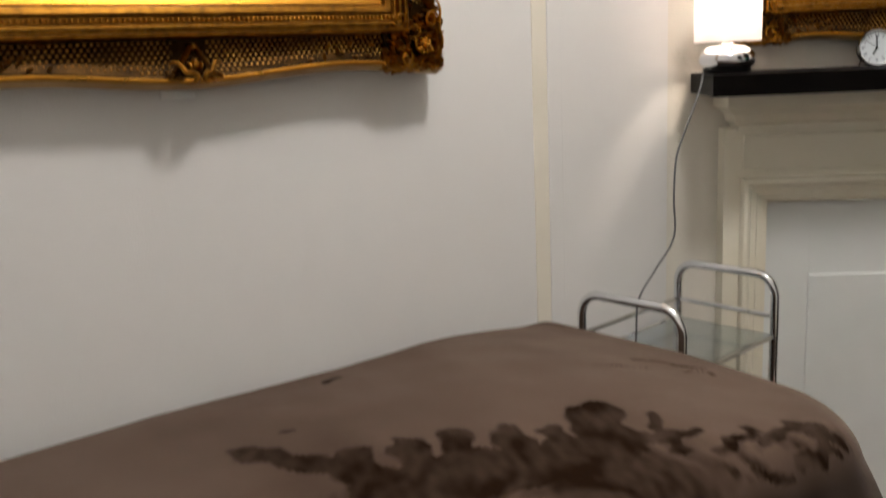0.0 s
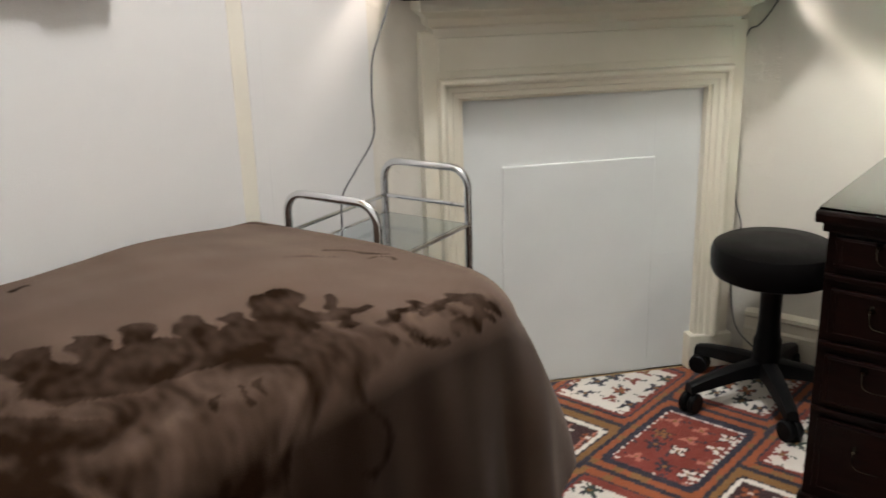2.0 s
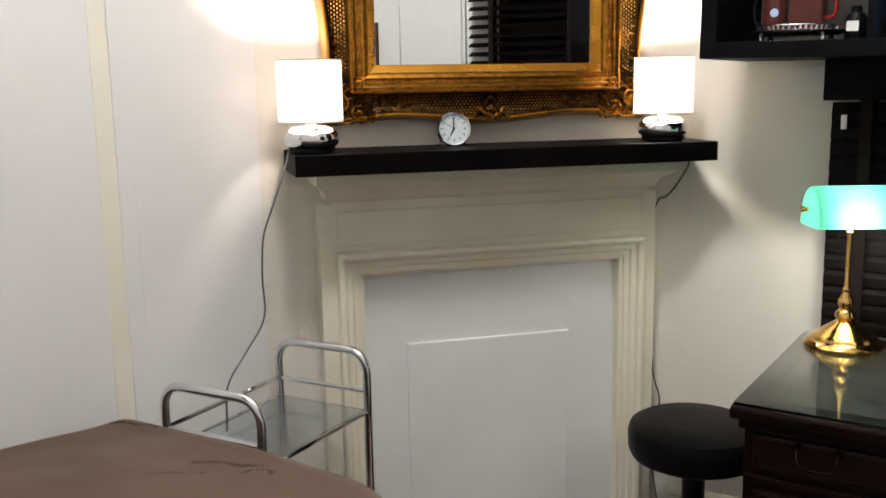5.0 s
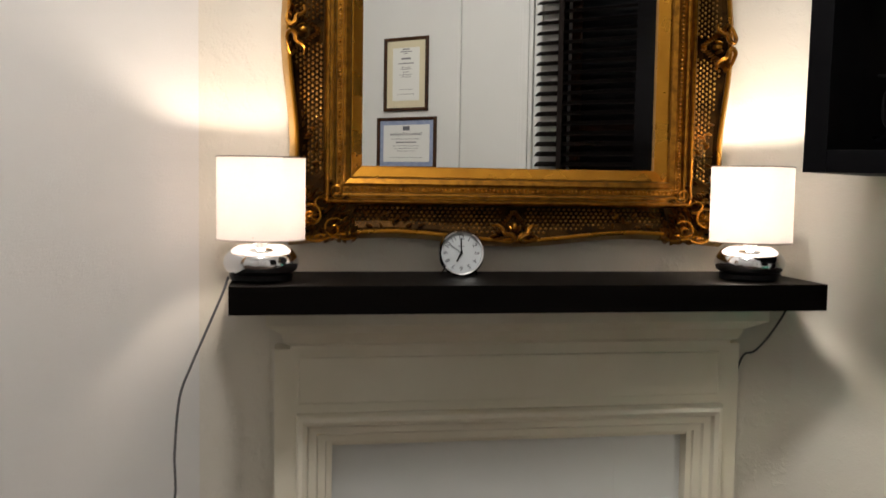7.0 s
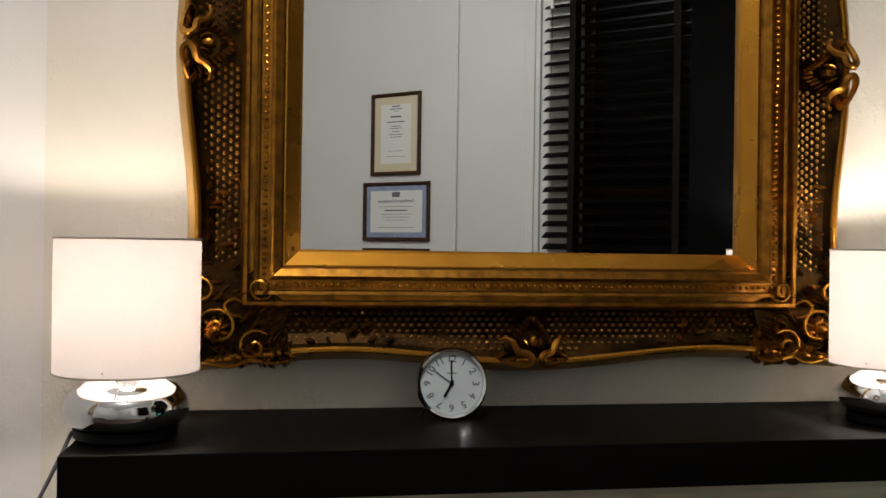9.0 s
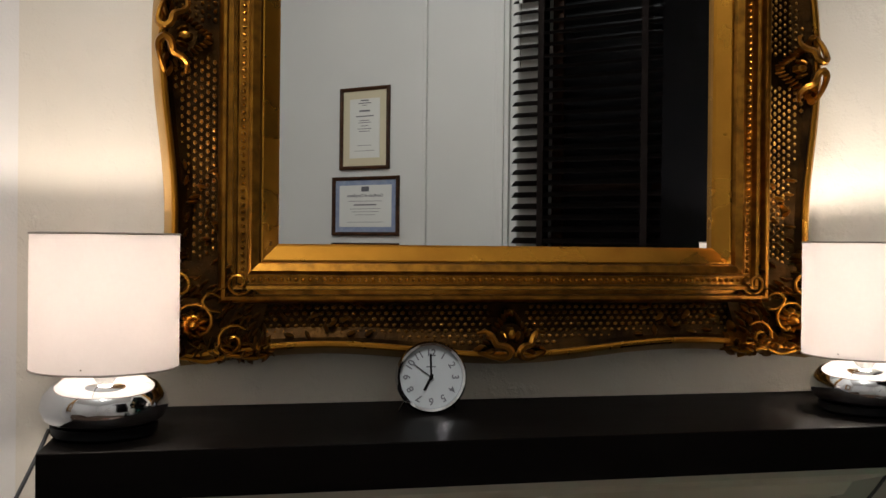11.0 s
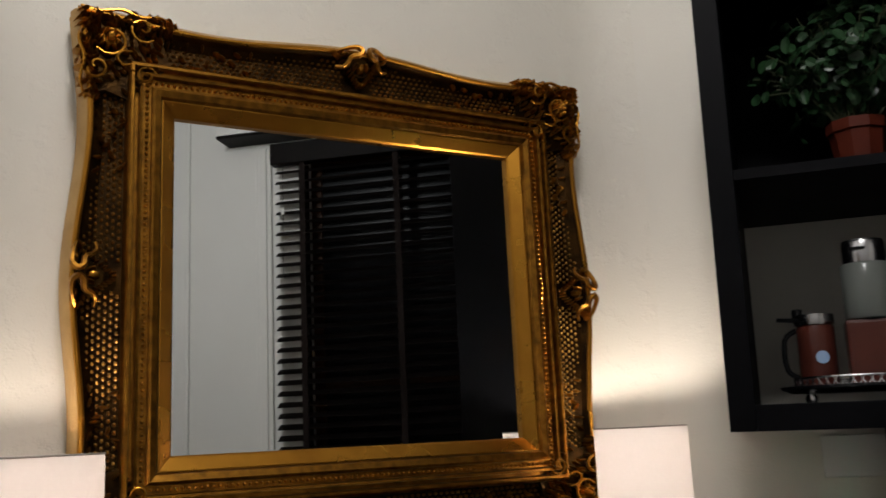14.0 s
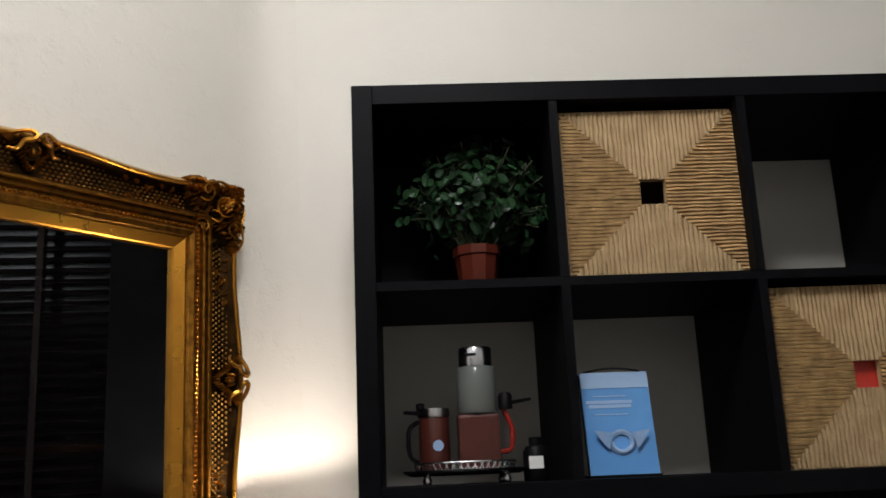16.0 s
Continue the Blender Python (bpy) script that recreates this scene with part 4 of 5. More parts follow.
def desk():
    x0, x1, y0, y1 = 0.466, 1.590, -0.845, -0.265
    t = thing("pedestal_desk", RW, "dark mahogany pedestal desk with brass handles and a glass top", "desk")
    bm = boxed(x0 - 0.025, x1 + 0.015, y0 - 0.024, y1 + 0.015, 0.728, 0.754, bevel=0.007)
    box(bm, x0 - 0.010, x1 + 0.008, y0 - 0.011, y1 + 0.008, 0.708, 0.729, bevel=0.004)
    part("desktop", bm, "mahogany", t)
    part("leather_inlay", boxed(x0 + 0.03, x1 - 0.03, y0 + 0.03, y1 - 0.03, 0.7535, 0.7548), "leather", t, "dark leather writing surface")
    part("glass_top", boxed(x0 - 0.018, x1 + 0.013, y0 - 0.020, y1 + 0.013, 0.7565, 0.7625, bevel=0.001), "grey_glass", t, "clear glass sheet")
    for px0, px1 in ((x0, x0 + 0.385), (x1 - 0.385, x1)):
        p = part("pedestal", boxed(px0, px1, y0, y1, 0.08, 0.708, bevel=0.003), "mahogany", t)
        part("plinth", boxed(px0 - 0.008, px1 + 0.008, y0 - 0.010, y1, -0.008, 0.085, bevel=0.004), "mahogany", p)
        for z0, z1, hz in ((0.634, 0.702, 0.694), (0.482, 0.588, 0.556), (0.322, 0.436, 0.418), (0.11, 0.285, 0.23)):
            dr = part("drawer", boxed(px0 + 0.020, px1 - 0.020, y0 - 0.012, y0 + 0.01, z0, z1, bevel=0.004), "mahogany", p)
            bm = bmesh.new()
            for a, b in ((z0 + 0.006, z0 + 0.009), (z1 - 0.009, z1 - 0.006)):
                box(bm, px0 + 0.030, px1 - 0.030, y0 - 0.0145, y0 - 0.011, a, b, bevel=0.001)
            for a, b in ((px0 + 0.030, px0 + 0.034), (px1 - 0.034, px1 - 0.030)):
                box(bm, a, b, y0 - 0.0145, y0 - 0.011, z0 + 0.008, z1 - 0.008, bevel=0.001)
            part("cock_bead", bm, "mahogany", p)
            bm = bmesh.new()
            handle(bm, px0 + 0.140, hz, y0 - 0.014)
            part("drawer_handle", bm, "old_brass", p, "swan-neck dull brass handle", smooth=True)
        for z in (0.611, 0.459, 0.303):
            part("drawer_rail", boxed(px0 + 0.002, px1 - 0.002, y0 - 0.010, y0, z - 0.007, z + 0.007, bevel=0.003), "mahogany", p)
    part("kneehole_drawer", boxed(x0 + 0.395, x1 - 0.395, y0 + 0.006, y0 + 0.03, 0.612, 0.706, bevel=0.004), "mahogany", t)
    part("modesty_panel", boxed(x0 + 0.385, x1 - 0.385, y1 - 0.02, y1, 0.2, 0.708), "mahogany", t)


desk()


def desk_lamp():
    t = thing("bankers_lamp", RW @ pose(0.553, -0.345, 0.7625, 0, 0, 32) @ Matrix.Diagonal((1, 1, 1.03, 1)), "lit brass banker's lamp with a green glass shade", "lamp")
    part("base", lathe(bmesh.new(), [(0, 0), (0.086, 0), (0.088, 0.006), (0.084, 0.013), (0.072, 0.018), (0.070, 0.024), (0.058, 0.030), (0.044, 0.042), (0.025, 0.054), (0.017, 0.060), (0.022, 0.068), (0.020, 0.078), (0.012, 0.086), (0, 0.088)], 48), "brass", t, smooth=True)
    part("stem", lathe(bmesh.new(), [(0.009, 0.084), (0.016, 0.092), (0.017, 0.104), (0.011, 0.114), (0.007, 0.124), (0.0095, 0.130), (0.0055, 0.138), (0.0050, 0.255), (0.009, 0.260), (0.005, 0.266), (0.005, 0.312), (0, 0.314)], 24), "brass", t, smooth=True)
    # shade: a half barrel with rounded shoulders
    n, seg, hl, R = 20, 16, 0.096, 0.060
    for name, mat, k, a0, a1 in (("shade", "green_shade", 1.0, 0.0, math.pi), ("shade_lining", "white_glass", 0.965, 0.02, math.pi - 0.02)):
        bm = bmesh.new()
        rows = []
        for i in range(n + 1):
            f = -1 + 2 * i / n
            x = hl * k * math.sin(f * math.pi / 2) ** 1
            q = k * (1 - max(0.0, abs(f) - 0.72) ** 2 * 4.6)
            rows.append([bm.verts.new((x, -R * q * math.cos(a0 + (a1 - a0) * j / seg), 0.275 + 0.088 * q * math.sin(a0 + (a1 - a0) * j / seg) ** 0.8)) for j in range(seg + 1)])
        for a, b in zip(rows, rows[1:]):
            for j in range(seg):
                bm.faces.new((a[j], a[j + 1], b[j + 1], b[j]))
        bm.faces.new(rows[0]), bm.faces.new(rows[-1][::-1])
        part(name, bm, mat, t, "green glass shade" if k == 1.0 else "white glass lining", smooth=True)
    for s in (-1, 1):
        part("shade_finial", lathe(bmesh.new(), [(0, 0.0), (0.006, 0.0), (0.006, 0.006), (0.003, 0.008), (0.007, 0.012), (0.006, 0.018), (0, 0.020)], 12, pose(s * 0.095, 0, 0.312, 0, s * 90, 0)), "brass", t, smooth=True)
    part("bulb", lathe(bmesh.new(), [(0, -0.045), (0.012, -0.04), (0.016, -0.02), (0.016, 0.02), (0.012, 0.04), (0, 0.045)], 12, pose(0, -0.030, 0.292, 0, 90, 0)), "desk_bulb", t, smooth=True)


desk_lamp()


# ---- cube shelf and what stands in it ----
CX, CZ, CS = 0.203, 1.387, 0.989
W, PITCH, DEEP, THIN = 0.038 * CS, 0.352, 0.39, 0.016
CUBE_L, CUBE_H = 1.460, 0.766 * CS


CUBE = RW @ pose(0.209, 0, 1.84, 0, 0.75, 0) @ pose(-0.2, 0, -1.8)  # hangs a little out of level


def cube_shelf():
    t = thing("cube_shelf", CUBE, "black-brown wall-hung cube shelf with eight open compartments", "shelf")
    x1 = CX + CUBE_L
    for a, b in ((CX, CX + W), (x1 - W, x1)):
        part("side_panel", boxed(a, b, -DEEP, -0.002, CZ, CZ + CUBE_H, bevel=0.0012), "cube", t)
    for a, b in ((CZ, CZ + W), (CZ + CUBE_H - W, CZ + CUBE_H)):
        part("top_panel", boxed(CX + W, x1 - W, -DEEP + 0.0005, -0.002, a, b, bevel=0.0012), "cube", t)
    mid = CZ + CUBE_H / 2
    part("shelf_board", boxed(CX + W, x1 - W, -DEEP + 0.004, -0.002, mid - THIN / 2, mid + THIN / 2), "cube", t)
    # added dark sheet that blackens the back of the plant's compartment only
    part("dark_backing", boxed(CX + W, CX + W / 2 + PITCH - THIN / 2, -0.010, -0.003, mid + THIN / 2, CZ + CUBE_H - W), "cube", t, "added dark sheet across the back of the plant's compartment")
    for k in (1, 2, 3):
        x = CX + W / 2 + k * PITCH
        for a, b in ((CZ + W, mid - THIN / 2), (mid + THIN / 2, CZ + CUBE_H - W)):
            part("divider", boxed(x - THIN / 2, x + THIN / 2, -DEEP + 0.002, -0.002, a, b), "cube", t)


cube_shelf()
LOW, MID = CZ + W, CZ + CUBE_H / 2 + THIN / 2


def cell_x(k):
    return CX + W / 2 + k * PITCH


def plant():
    t = thing("potted_plant", CUBE @ pose(0.432, -0.235, MID), "bushy artificial plant with small round leaves in a red pot", "plant")
    bm = bmesh.new()
    lathe(bm, [(0, 0.0), (0.034, 0.0), (0.040, 0.05), (0.043, 0.073), (0.047, 0.075), (0.047, 0.092), (0.042, 0.092), (0.040, 0.080), (0, 0.080)], 10)
    part("pot", bm, "terracotta", t, "faceted red glazed pot")
    rng = random.Random(8)
    stems, leaves = bmesh.new(), bmesh.new()
    for i in range(165):
        a, el = rng.random() * 6.283, -0.55 + 2.05 * rng.random() ** 0.8
        r = 0.150 * (0.62 + 0.4 * rng.random())
        tip = Vector((1.06 * r * math.cos(a) * math.cos(el), 0.95 * r * math.sin(a) * math.cos(el), 0.196 + 0.138 * (r / 0.150) * (math.sin(el) * 1.0 - 0.18)))
        root = Vector((0.02 * math.cos(a), 0.02 * math.sin(a), 0.078))
        midp = (root + tip) / 2 + Vector((0, 0, 0.03))
        line = smooth_path([root, midp, tip], 4)
        tube(stems, line, 0.0011, 4)
        for k in range(13):
            p = line[min(len(line) - 1, 2 + (k * 7) // 13)] + Vector((rng.gauss(0, 0.011), rng.gauss(0, 0.011), rng.gauss(0, 0.010)))
            n = ((p - Vector((0, 0, 0.17))).normalized() + Vector((rng.gauss(0, 0.45), rng.gauss(0, 0.45), rng.gauss(0.2, 0.45)))).normalized()
            u = n.orthogonal().normalized()
            u = (Matrix.Rotation(rng.random() * 6.28, 3, n) @ u)
            w = n.cross(u)
            s = 0.0098 * (0.65 + 0.6 * rng.random())
            ring = [leaves.verts.new(p + s * (1.15 * math.cos(q) * u + 0.85 * math.sin(q) * w) - 0.10 * s * n * (math.cos(2 * q))) for q in (0, 0.9, 1.57, 2.3, 3.14, 4.0, 4.71, 5.4)]
            c = leaves.verts.new(p - 0.18 * s * n)
            for q in range(8):
                leaves.faces.new((ring[q], ring[(q + 1) % 8], c))
    part("stem", stems, "stem", t)
    tagged(part("foliage", leaves, "leaf", t, "small dark green leaves"), kind="stuff")


plant()


def basket(k, z, hole, depth_off=0.0):
    """Woven seagrass box: the front has four triangles of cord round a square hand hole."""
    x0, s, h = cell_x(k) + THIN / 2 + 0.008, 0.330, 0.322
    t = thing("woven_basket", CUBE @ pose(x0 + s / 2, -0.352, z), "square woven seagrass storage basket " + hole, "basket", "shelf baskets")
    body = bmesh.new()
    d = 0.32
    hh, c = 0.024, h * 0.5
    for a0, a1, b0, b1, c0, c1 in ((-s / 2, s / 2, 0.0, d, 0.0, 0.012), (-s / 2, -s / 2 + 0.012, 0.012, d, 0.012, h), (s / 2 - 0.012, s / 2, 0.012, d, 0.012, h), (-s / 2 + 0.012, s / 2 - 0.012, d - 0.012, d, 0.012, h),
                               (-s / 2, -hh, 0.0, 0.012, 0.012, h), (hh, s / 2, 0.0, 0.012, 0.012, h), (-hh, hh, 0.0, 0.012, 0.012, c - hh), (-hh, hh, 0.0, 0.012, c + hh, h)):
        box(body, a0, a1, b0, b1, c0, c1)
    part("body", body, "straw_pale", t)
    rng = random.Random(k)
    cords = bmesh.new()
    n = 46
    for side in (-1, 1):
        for i in range(n):
            z0 = (i + 0.5) / n * h
            f = abs(z0 - c)
            inner = max(hh, f * (s / h))
            if s / 2 - inner < 0.008:
                continue
            steps = max(2, int((s / 2 - inner) / 0.02))
            pts = [(side * (s / 2 - 0.002 - (s / 2 - inner - 0.002) * j / steps), -0.0015 + rng.gauss(0, 0.0006), z0 + rng.gauss(0, 0.0007)) for j in range(steps + 1)]
            tube(cords, pts, h / n * 0.54, 5)
    tagged(part("cord_weave", cords, "straw", t, "rows of twisted cord", smooth=True), kind="stuff")
    plait = bmesh.new()
    m = 40
    for end in (-1, 1):
        for i in range(m):
            x = -s / 2 + (i + 0.5) / m * s
            inner = max(hh, abs(x) * (h / s))
            if h / 2 - inner < 0.008:
                continue
            steps = max(2, int((h / 2 - inner) / 0.016))
            pts = [(x + rng.gauss(0, 0.0008), -0.001 + rng.gauss(0, 0.0008), c + end * (h / 2 - 0.002 - (h / 2 - inner - 0.002) * j / steps)) for j in range(steps + 1)]
            tube(plait, pts, s / m * 0.52, 5)
    tagged(part("plait_weave", plait, "straw_pale", t, "paler upright plaited cord", smooth=True), kind="stuff")
    if "red" in hole:
        part("card", boxed(-0.05, 0.05, 0.016, 0.020, 0.02, 0.23), "red_card", t, "red card inside")
    return t


basket(1, MID, "with a dark hand hole")
basket(2, LOW, "with red card behind its hand hole")


def jar_set():
    """Canisters on a pierced silver tray."""
    t = thing("tray_stand", CUBE @ pose(0.390, -0.255, LOW), "pierced silver tray on small feet", "tray")
    part("tray", lathe(bmesh.new(), [(0, 0.016), (0.098, 0.016), (0.112, 0.022), (0.114, 0.026), (0.100, 0.024), (0, 0.022)], 40, squash=0.8), "steel", t, smooth=True)
    bm = bmesh.new()
    for i in range(46):
        a = 2 * math.pi * i / 46
        for s in (-1, 1):
            b = a + s * 0.10
            tube(bm, [(0.090 * math.cos(a), 0.072 * math.sin(a), 0.022), (0.092 * math.cos(b), 0.074 * math.sin(b), 0.038)], 0.0012, 4)
    for z in (0.023, 0.038):
        tube(bm, [(0.092 * math.cos(i * 0.157), 0.074 * math.sin(i * 0.157), z) for i in range(40)], 0.0018, 5, True)
    part("gallery", bm, "steel", t, "openwork silver rim")
    for x, y in ((-0.07, -0.045), (0.07, -0.045), (-0.07, 0.045), (0.07, 0.045)):
        part("foot", lathe(bmesh.new(), [(0, 0), (0.006, 0), (0.008, 0.008), (0.004, 0.017), (0, 0.017)], 12, pose(x, y, 0)), "steel", t, smooth=True)
    z = LOW + 0.0245
    g = thing("canister", CUBE @ pose(0.416, -0.262, z), "tall clear canister with a red-brown lower half and steel lid", "canister")
    part("lower_body", boxed(-0.038, 0.038, -0.030, 0.030, 0.0, 0.098, bevel=0.006), "copper_tea", g, "red-brown lower body")
    part("glass_body", lathe(bmesh.new(), [(0.034, 0.099), (0.036, 0.102), (0.036, 0.180), (0.033, 0.184), (0.031, 0.180), (0.034, 0.176), (0.034, 0.103)], 28, caps=False), "pale_jar", g, "cloudy clear upper body", smooth=True)
    part("inner_post", lathe(bmesh.new(), [(0, 0.098), (0.006, 0.098), (0.006, 0.182), (0, 0.182)], 12), "steel", g)
    lid = part("lid", lathe(bmesh.new(), [(0, 0.182), (0.030, 0.182), (0.031, 0.186), (0.031, 0.216), (0.029, 0.220), (0, 0.220)], 28), "steel", g, "steel lid", smooth=True)
    part("spout_slot", boxed(-0.022, 0.0, -0.0325, -0.030, 0.203, 0.207), "black_plastic", lid)
    part("side_handle", tube(bmesh.new(), smooth_path([(0.038, 0, 0.03), (0.058, 0, 0.035), (0.062, 0, 0.07), (0.050, 0, 0.10), (0.046, 0, 0.118)], 4), 0.005, 8), "dark_red", g, "red handle", smooth=True)
    bm = bmesh.new()
    lathe(bm, [(0, 0), (0.013, 0), (0.013, 0.024), (0.009, 0.03), (0, 0.031)], 14, pose(0.052, 0, 0.106))
    tube(bm, [(0.052, 0, 0.116), (0.098, -0.012, 0.122)], [0.004, 0.0025], 6)
    part("tap_knob", bm, "black_plastic", g, "black tap and lever", smooth=True)
    h = thing("canister", CUBE @ pose(0.336, -0.245, z), "short red-brown canister with a black lever lid", "canister")
    part("body", lathe(bmesh.new(), [(0, 0), (0.027, 0), (0.028, 0.004), (0.028, 0.092), (0.026, 0.096), (0, 0.096)], 24), "copper_tea", h, smooth=True)
    part("lid", lathe(bmesh.new(), [(0, 0.096), (0.029, 0.096), (0.030, 0.100), (0.029, 0.112), (0, 0.114)], 24), "steel", h, smooth=True)
    part("emblem", lathe(bmesh.new(), [(0, 0.0), (0.010, 0.0), (0.010, 0.001), (0, 0.001)], 12, pose(0.006, -0.0283, 0.045, 90)), "silver_print", h)
    bm = bmesh.new()
    lathe(bm, [(0, 0), (0.008, 0), (0.008, 0.018), (0, 0.02)], 10, pose(-0.024, 0, 0.104))
    tube(bm, [(-0.022, -0.01, 0.104), (-0.055, -0.02, 0.106)], [0.004, 0.003], 6)
    tube(bm, smooth_path([(-0.028, 0, 0.09), (-0.046, 0, 0.075), (-0.046, 0, 0.03), (-0.028, 0, 0.015)], 4), 0.004, 6)
    part("lever_handle", bm, "black_plastic", h, "black lever handle", smooth=True)
    b = thing("small_bottle", CUBE @ pose(0.520, -0.250, LOW), "small dark bottle with a white label", "bottle")
    part("body", lathe(bmesh.new(), [(0, 0), (0.022, 0), (0.024, 0.003), (0.024, 0.052), (0.018, 0.062), (0.012, 0.064), (0.012, 0.078), (0, 0.079)], 20), "black_plastic", b, smooth=True)
    part("label", boxed(-0.016, 0.010, -0.0252, -0.0236, 0.022, 0.044), "paper", b, "white paper label")


jar_set()


def brochure():
    tilt = pose(0, 0, 0, -9, 0, 0)
    t = thing("leaflet_holder", CUBE @ pose(0.675, -0.285, LOW + 0.001) @ pose(0, 0, 0, 0, 0, 4), "black leaflet holder with a blue printed leaflet", "leaflet holder")
    bm = boxed(-0.066, 0.066, 0.006, 0.010, 0.0, 0.190, m=tilt)
    box(bm, -0.066, 0.066, -0.006, 0.050, 0.0, 0.004)
    part("stand", bm, "black_plastic", t)
    bm = bmesh.new()
    tube(bm, smooth_path([tilt @ Vector(p) for p in ((-0.062, 0.008, 0.185), (-0.05, 0.010, 0.196), (0.0, 0.012, 0.203), (0.05, 0.010, 0.197), (0.062, 0.008, 0.187))], 4), 0.002, 6)
    part("wire_loop", bm, "black_cable", t)
    lf = part("leaflet", boxed(-0.064, 0.064, 0.0, 0.004, 0.004, 0.192, m=tilt), "brochure_blue", t, "blue printed leaflet")
    part("header_band", boxed(-0.064, 0.064, -0.0012, 0.0004, 0.162, 0.192, m=tilt), "pale_print", lf)
    bm = bmesh.new()
    for w, z in ((0.036, 0.146), (0.050, 0.133), (0.046, 0.125), (0.036, 0.112)):
        box(bm, -0.008 - w, -0.008 + w * 0.75, -0.0010, 0.0004, z, z + (0.006 if 0.12 < z < 0.14 else 0.002), m=tilt)
    part("print_line", bm, "pale_print", lf)
    bm = bmesh.new()
    tube(bm, [tilt @ Vector((0.020 * math.cos(a * 0.2618), -0.001, 0.062 + 0.018 * math.sin(a * 0.2618))) for a in range(24)], 0.0055, 6, True)
    for s in (-1, 1):
        extrude_outline(bm, [(s * 0.018, 0.078), (s * 0.052, 0.083), (s * 0.040, 0.064), (s * 0.026, 0.048)], -0.0012, 0.0)
    part("emblem", bm, "silver_print", lf, "silver ring emblem")


brochure()


# ---- slatted blinds ----
def blind(name, m, width, z0, z1, pitch, tilt, tapes, label, cord_x, tag_z):
    """Local x along the blind, front -y, z up from z0 to z1."""
    t = thing(name, m, label, "blind", "dark slatted blinds")
    part("valance", boxed(-0.015, width + 0.015, -0.045, 0.015, z1 - 0.002, z1 + 0.100, bevel=0.004), "blind", t)
    n = int((z1 - z0 - 0.03) / pitch)
    b = bmesh.new()
    rows = []
    for y, zz in ((-0.024, -0.001), (0.0, 0.0015), (0.024, -0.001), (0.024, -0.0035), (0.0, -0.0012), (-0.024, -0.0035)):
        p = pose(0, 0, 0, tilt) @ Vector((0, y, zz))
        rows.append([b.verts.new((x, p.y, p.z)) for x in (0.0, width)])
    for i in range(6):
        a, c = rows[i], rows[(i + 1) % 6]
        b.faces.new((a[0], a[1], c[1], c[0]))
    b.faces.new([r[0] for r in rows]), b.faces.new([r[1] for r in rows][::-1])
    first = part("slat", b, "blind", t)
    first.location = (0, 0, z1 - 0.03)
    for i in range(1, n):
        o = first.copy()
        scene.collection.objects.link(o)
        o.location = (0, 0, z1 - 0.03 - i * pitch)
    for x in tapes:
        bm = bmesh.new()
        box(bm, x - 0.014, x + 0.014, -0.0305, -0.0295, z0, z1)
        box(bm, x - 0.014, x + 0.014, 0.0295, 0.0305, z0, z1)
        part("ladder_tape", bm, "tape", t)
    part("bottom_rail", boxed(0, width, -0.026, 0.026, z0 - 0.012, z0 + 0.008, bevel=0.004), "blind", t)
    c = part("pull_cord", tube(bmesh.new(), [(cord_x, -0.034, z1), (cord_x, -0.034, tag_z), (cord_x + 0.002, -0.034, tag_z - 0.3)], 0.0012, 5), "tape", t)
    part("cord_tag", boxed(cord_x - 0.007, cord_x + 0.007, -0.042, -0.032, tag_z - 0.018, tag_z + 0.018, bevel=0.003), "white_plastic", c, "white plastic cord tag")


blind("slatted_blind", RW @ pose(0.452, -0.085, 0), 1.15, 0.70, 1.325, 0.0420, 76, (0.085, 0.57, 1.06), "dark brown slatted blind hanging below the cube shelf", 0.036, 1.270)

# tall window seen in the mirror
win = thing("window_1", LW @ pose(0, RIGHT, 0, 0, 0, 180), "tall dark window behind a slatted blind", "window", "", "structure")
bm = bmesh.new()
for x0, x1, z0, z1 in ((-WX1 - 0.085, -WX1, WZ0 - 0.08, WZ1 + 0.02), (0.819, 0.897, WZ0 - 0.08, WZ1 + 0.02)):
    box(bm, x0, x1, -0.022, 0.0, z0, z1, bevel=0.004)
    box(bm, x0 + 0.02, x1 - 0.02, -0.032, -0.022, z0, z1, bevel=0.004)
part("window_frame", bm, "wall", win, "white painted moulded architrave")
part("window_sill", boxed(-WX1 - 0.1, -WX0 + 0.1, -0.06, 0.1, WZ0 - 0.03, WZ0, bevel=0.005), "joinery", win)
bm = bmesh.new()
for x0, x1, z0, z1 in ((-WX1, -WX1 + 0.05, WZ0, WZ1), (-WX0 - 0.05, -WX0, WZ0, WZ1), (-WX1 + 0.05, -WX0 - 0.05, WZ0, WZ0 + 0.06), (-WX1 + 0.05, -WX0 - 0.05, WZ1 - 0.06, WZ1), (-WX1 + 0.05, -WX0 - 0.05, 1.66, 1.71)):
    box(bm, x0, x1, 0.08, 0.12, z0, z1, bevel=0.003)
part("sash", bm, "wood_frame", win)
part("pane", boxed(-WX1 + 0.05, -WX0 - 0.05, 0.098, 0.102, WZ0 + 0.06, WZ1 - 0.06), "blackout", win)
blind("slatted_blind", LW @ pose(0, RIGHT + 0.035, 0, 0, 0, 180) @ pose(-0.25, 0, 0), 1.035, 0.95, 2.72, 0.0493, 30, (0.12, 0.445, 0.898), "tall dark slatted window blind with its slats half open", 0.99, 2.49)
pel = thing("pelmet", LW @ pose(0, RIGHT, 0, 0, 0, 180), "white painted box pelmet above the window, its underside coloured dark as shade", "pelmet")
part("fascia", boxed(-WX1 - 0.2, 1.04, -0.15, 0.0, 2.864, 3.06, bevel=0.004), "wall", pel, "white painted face")
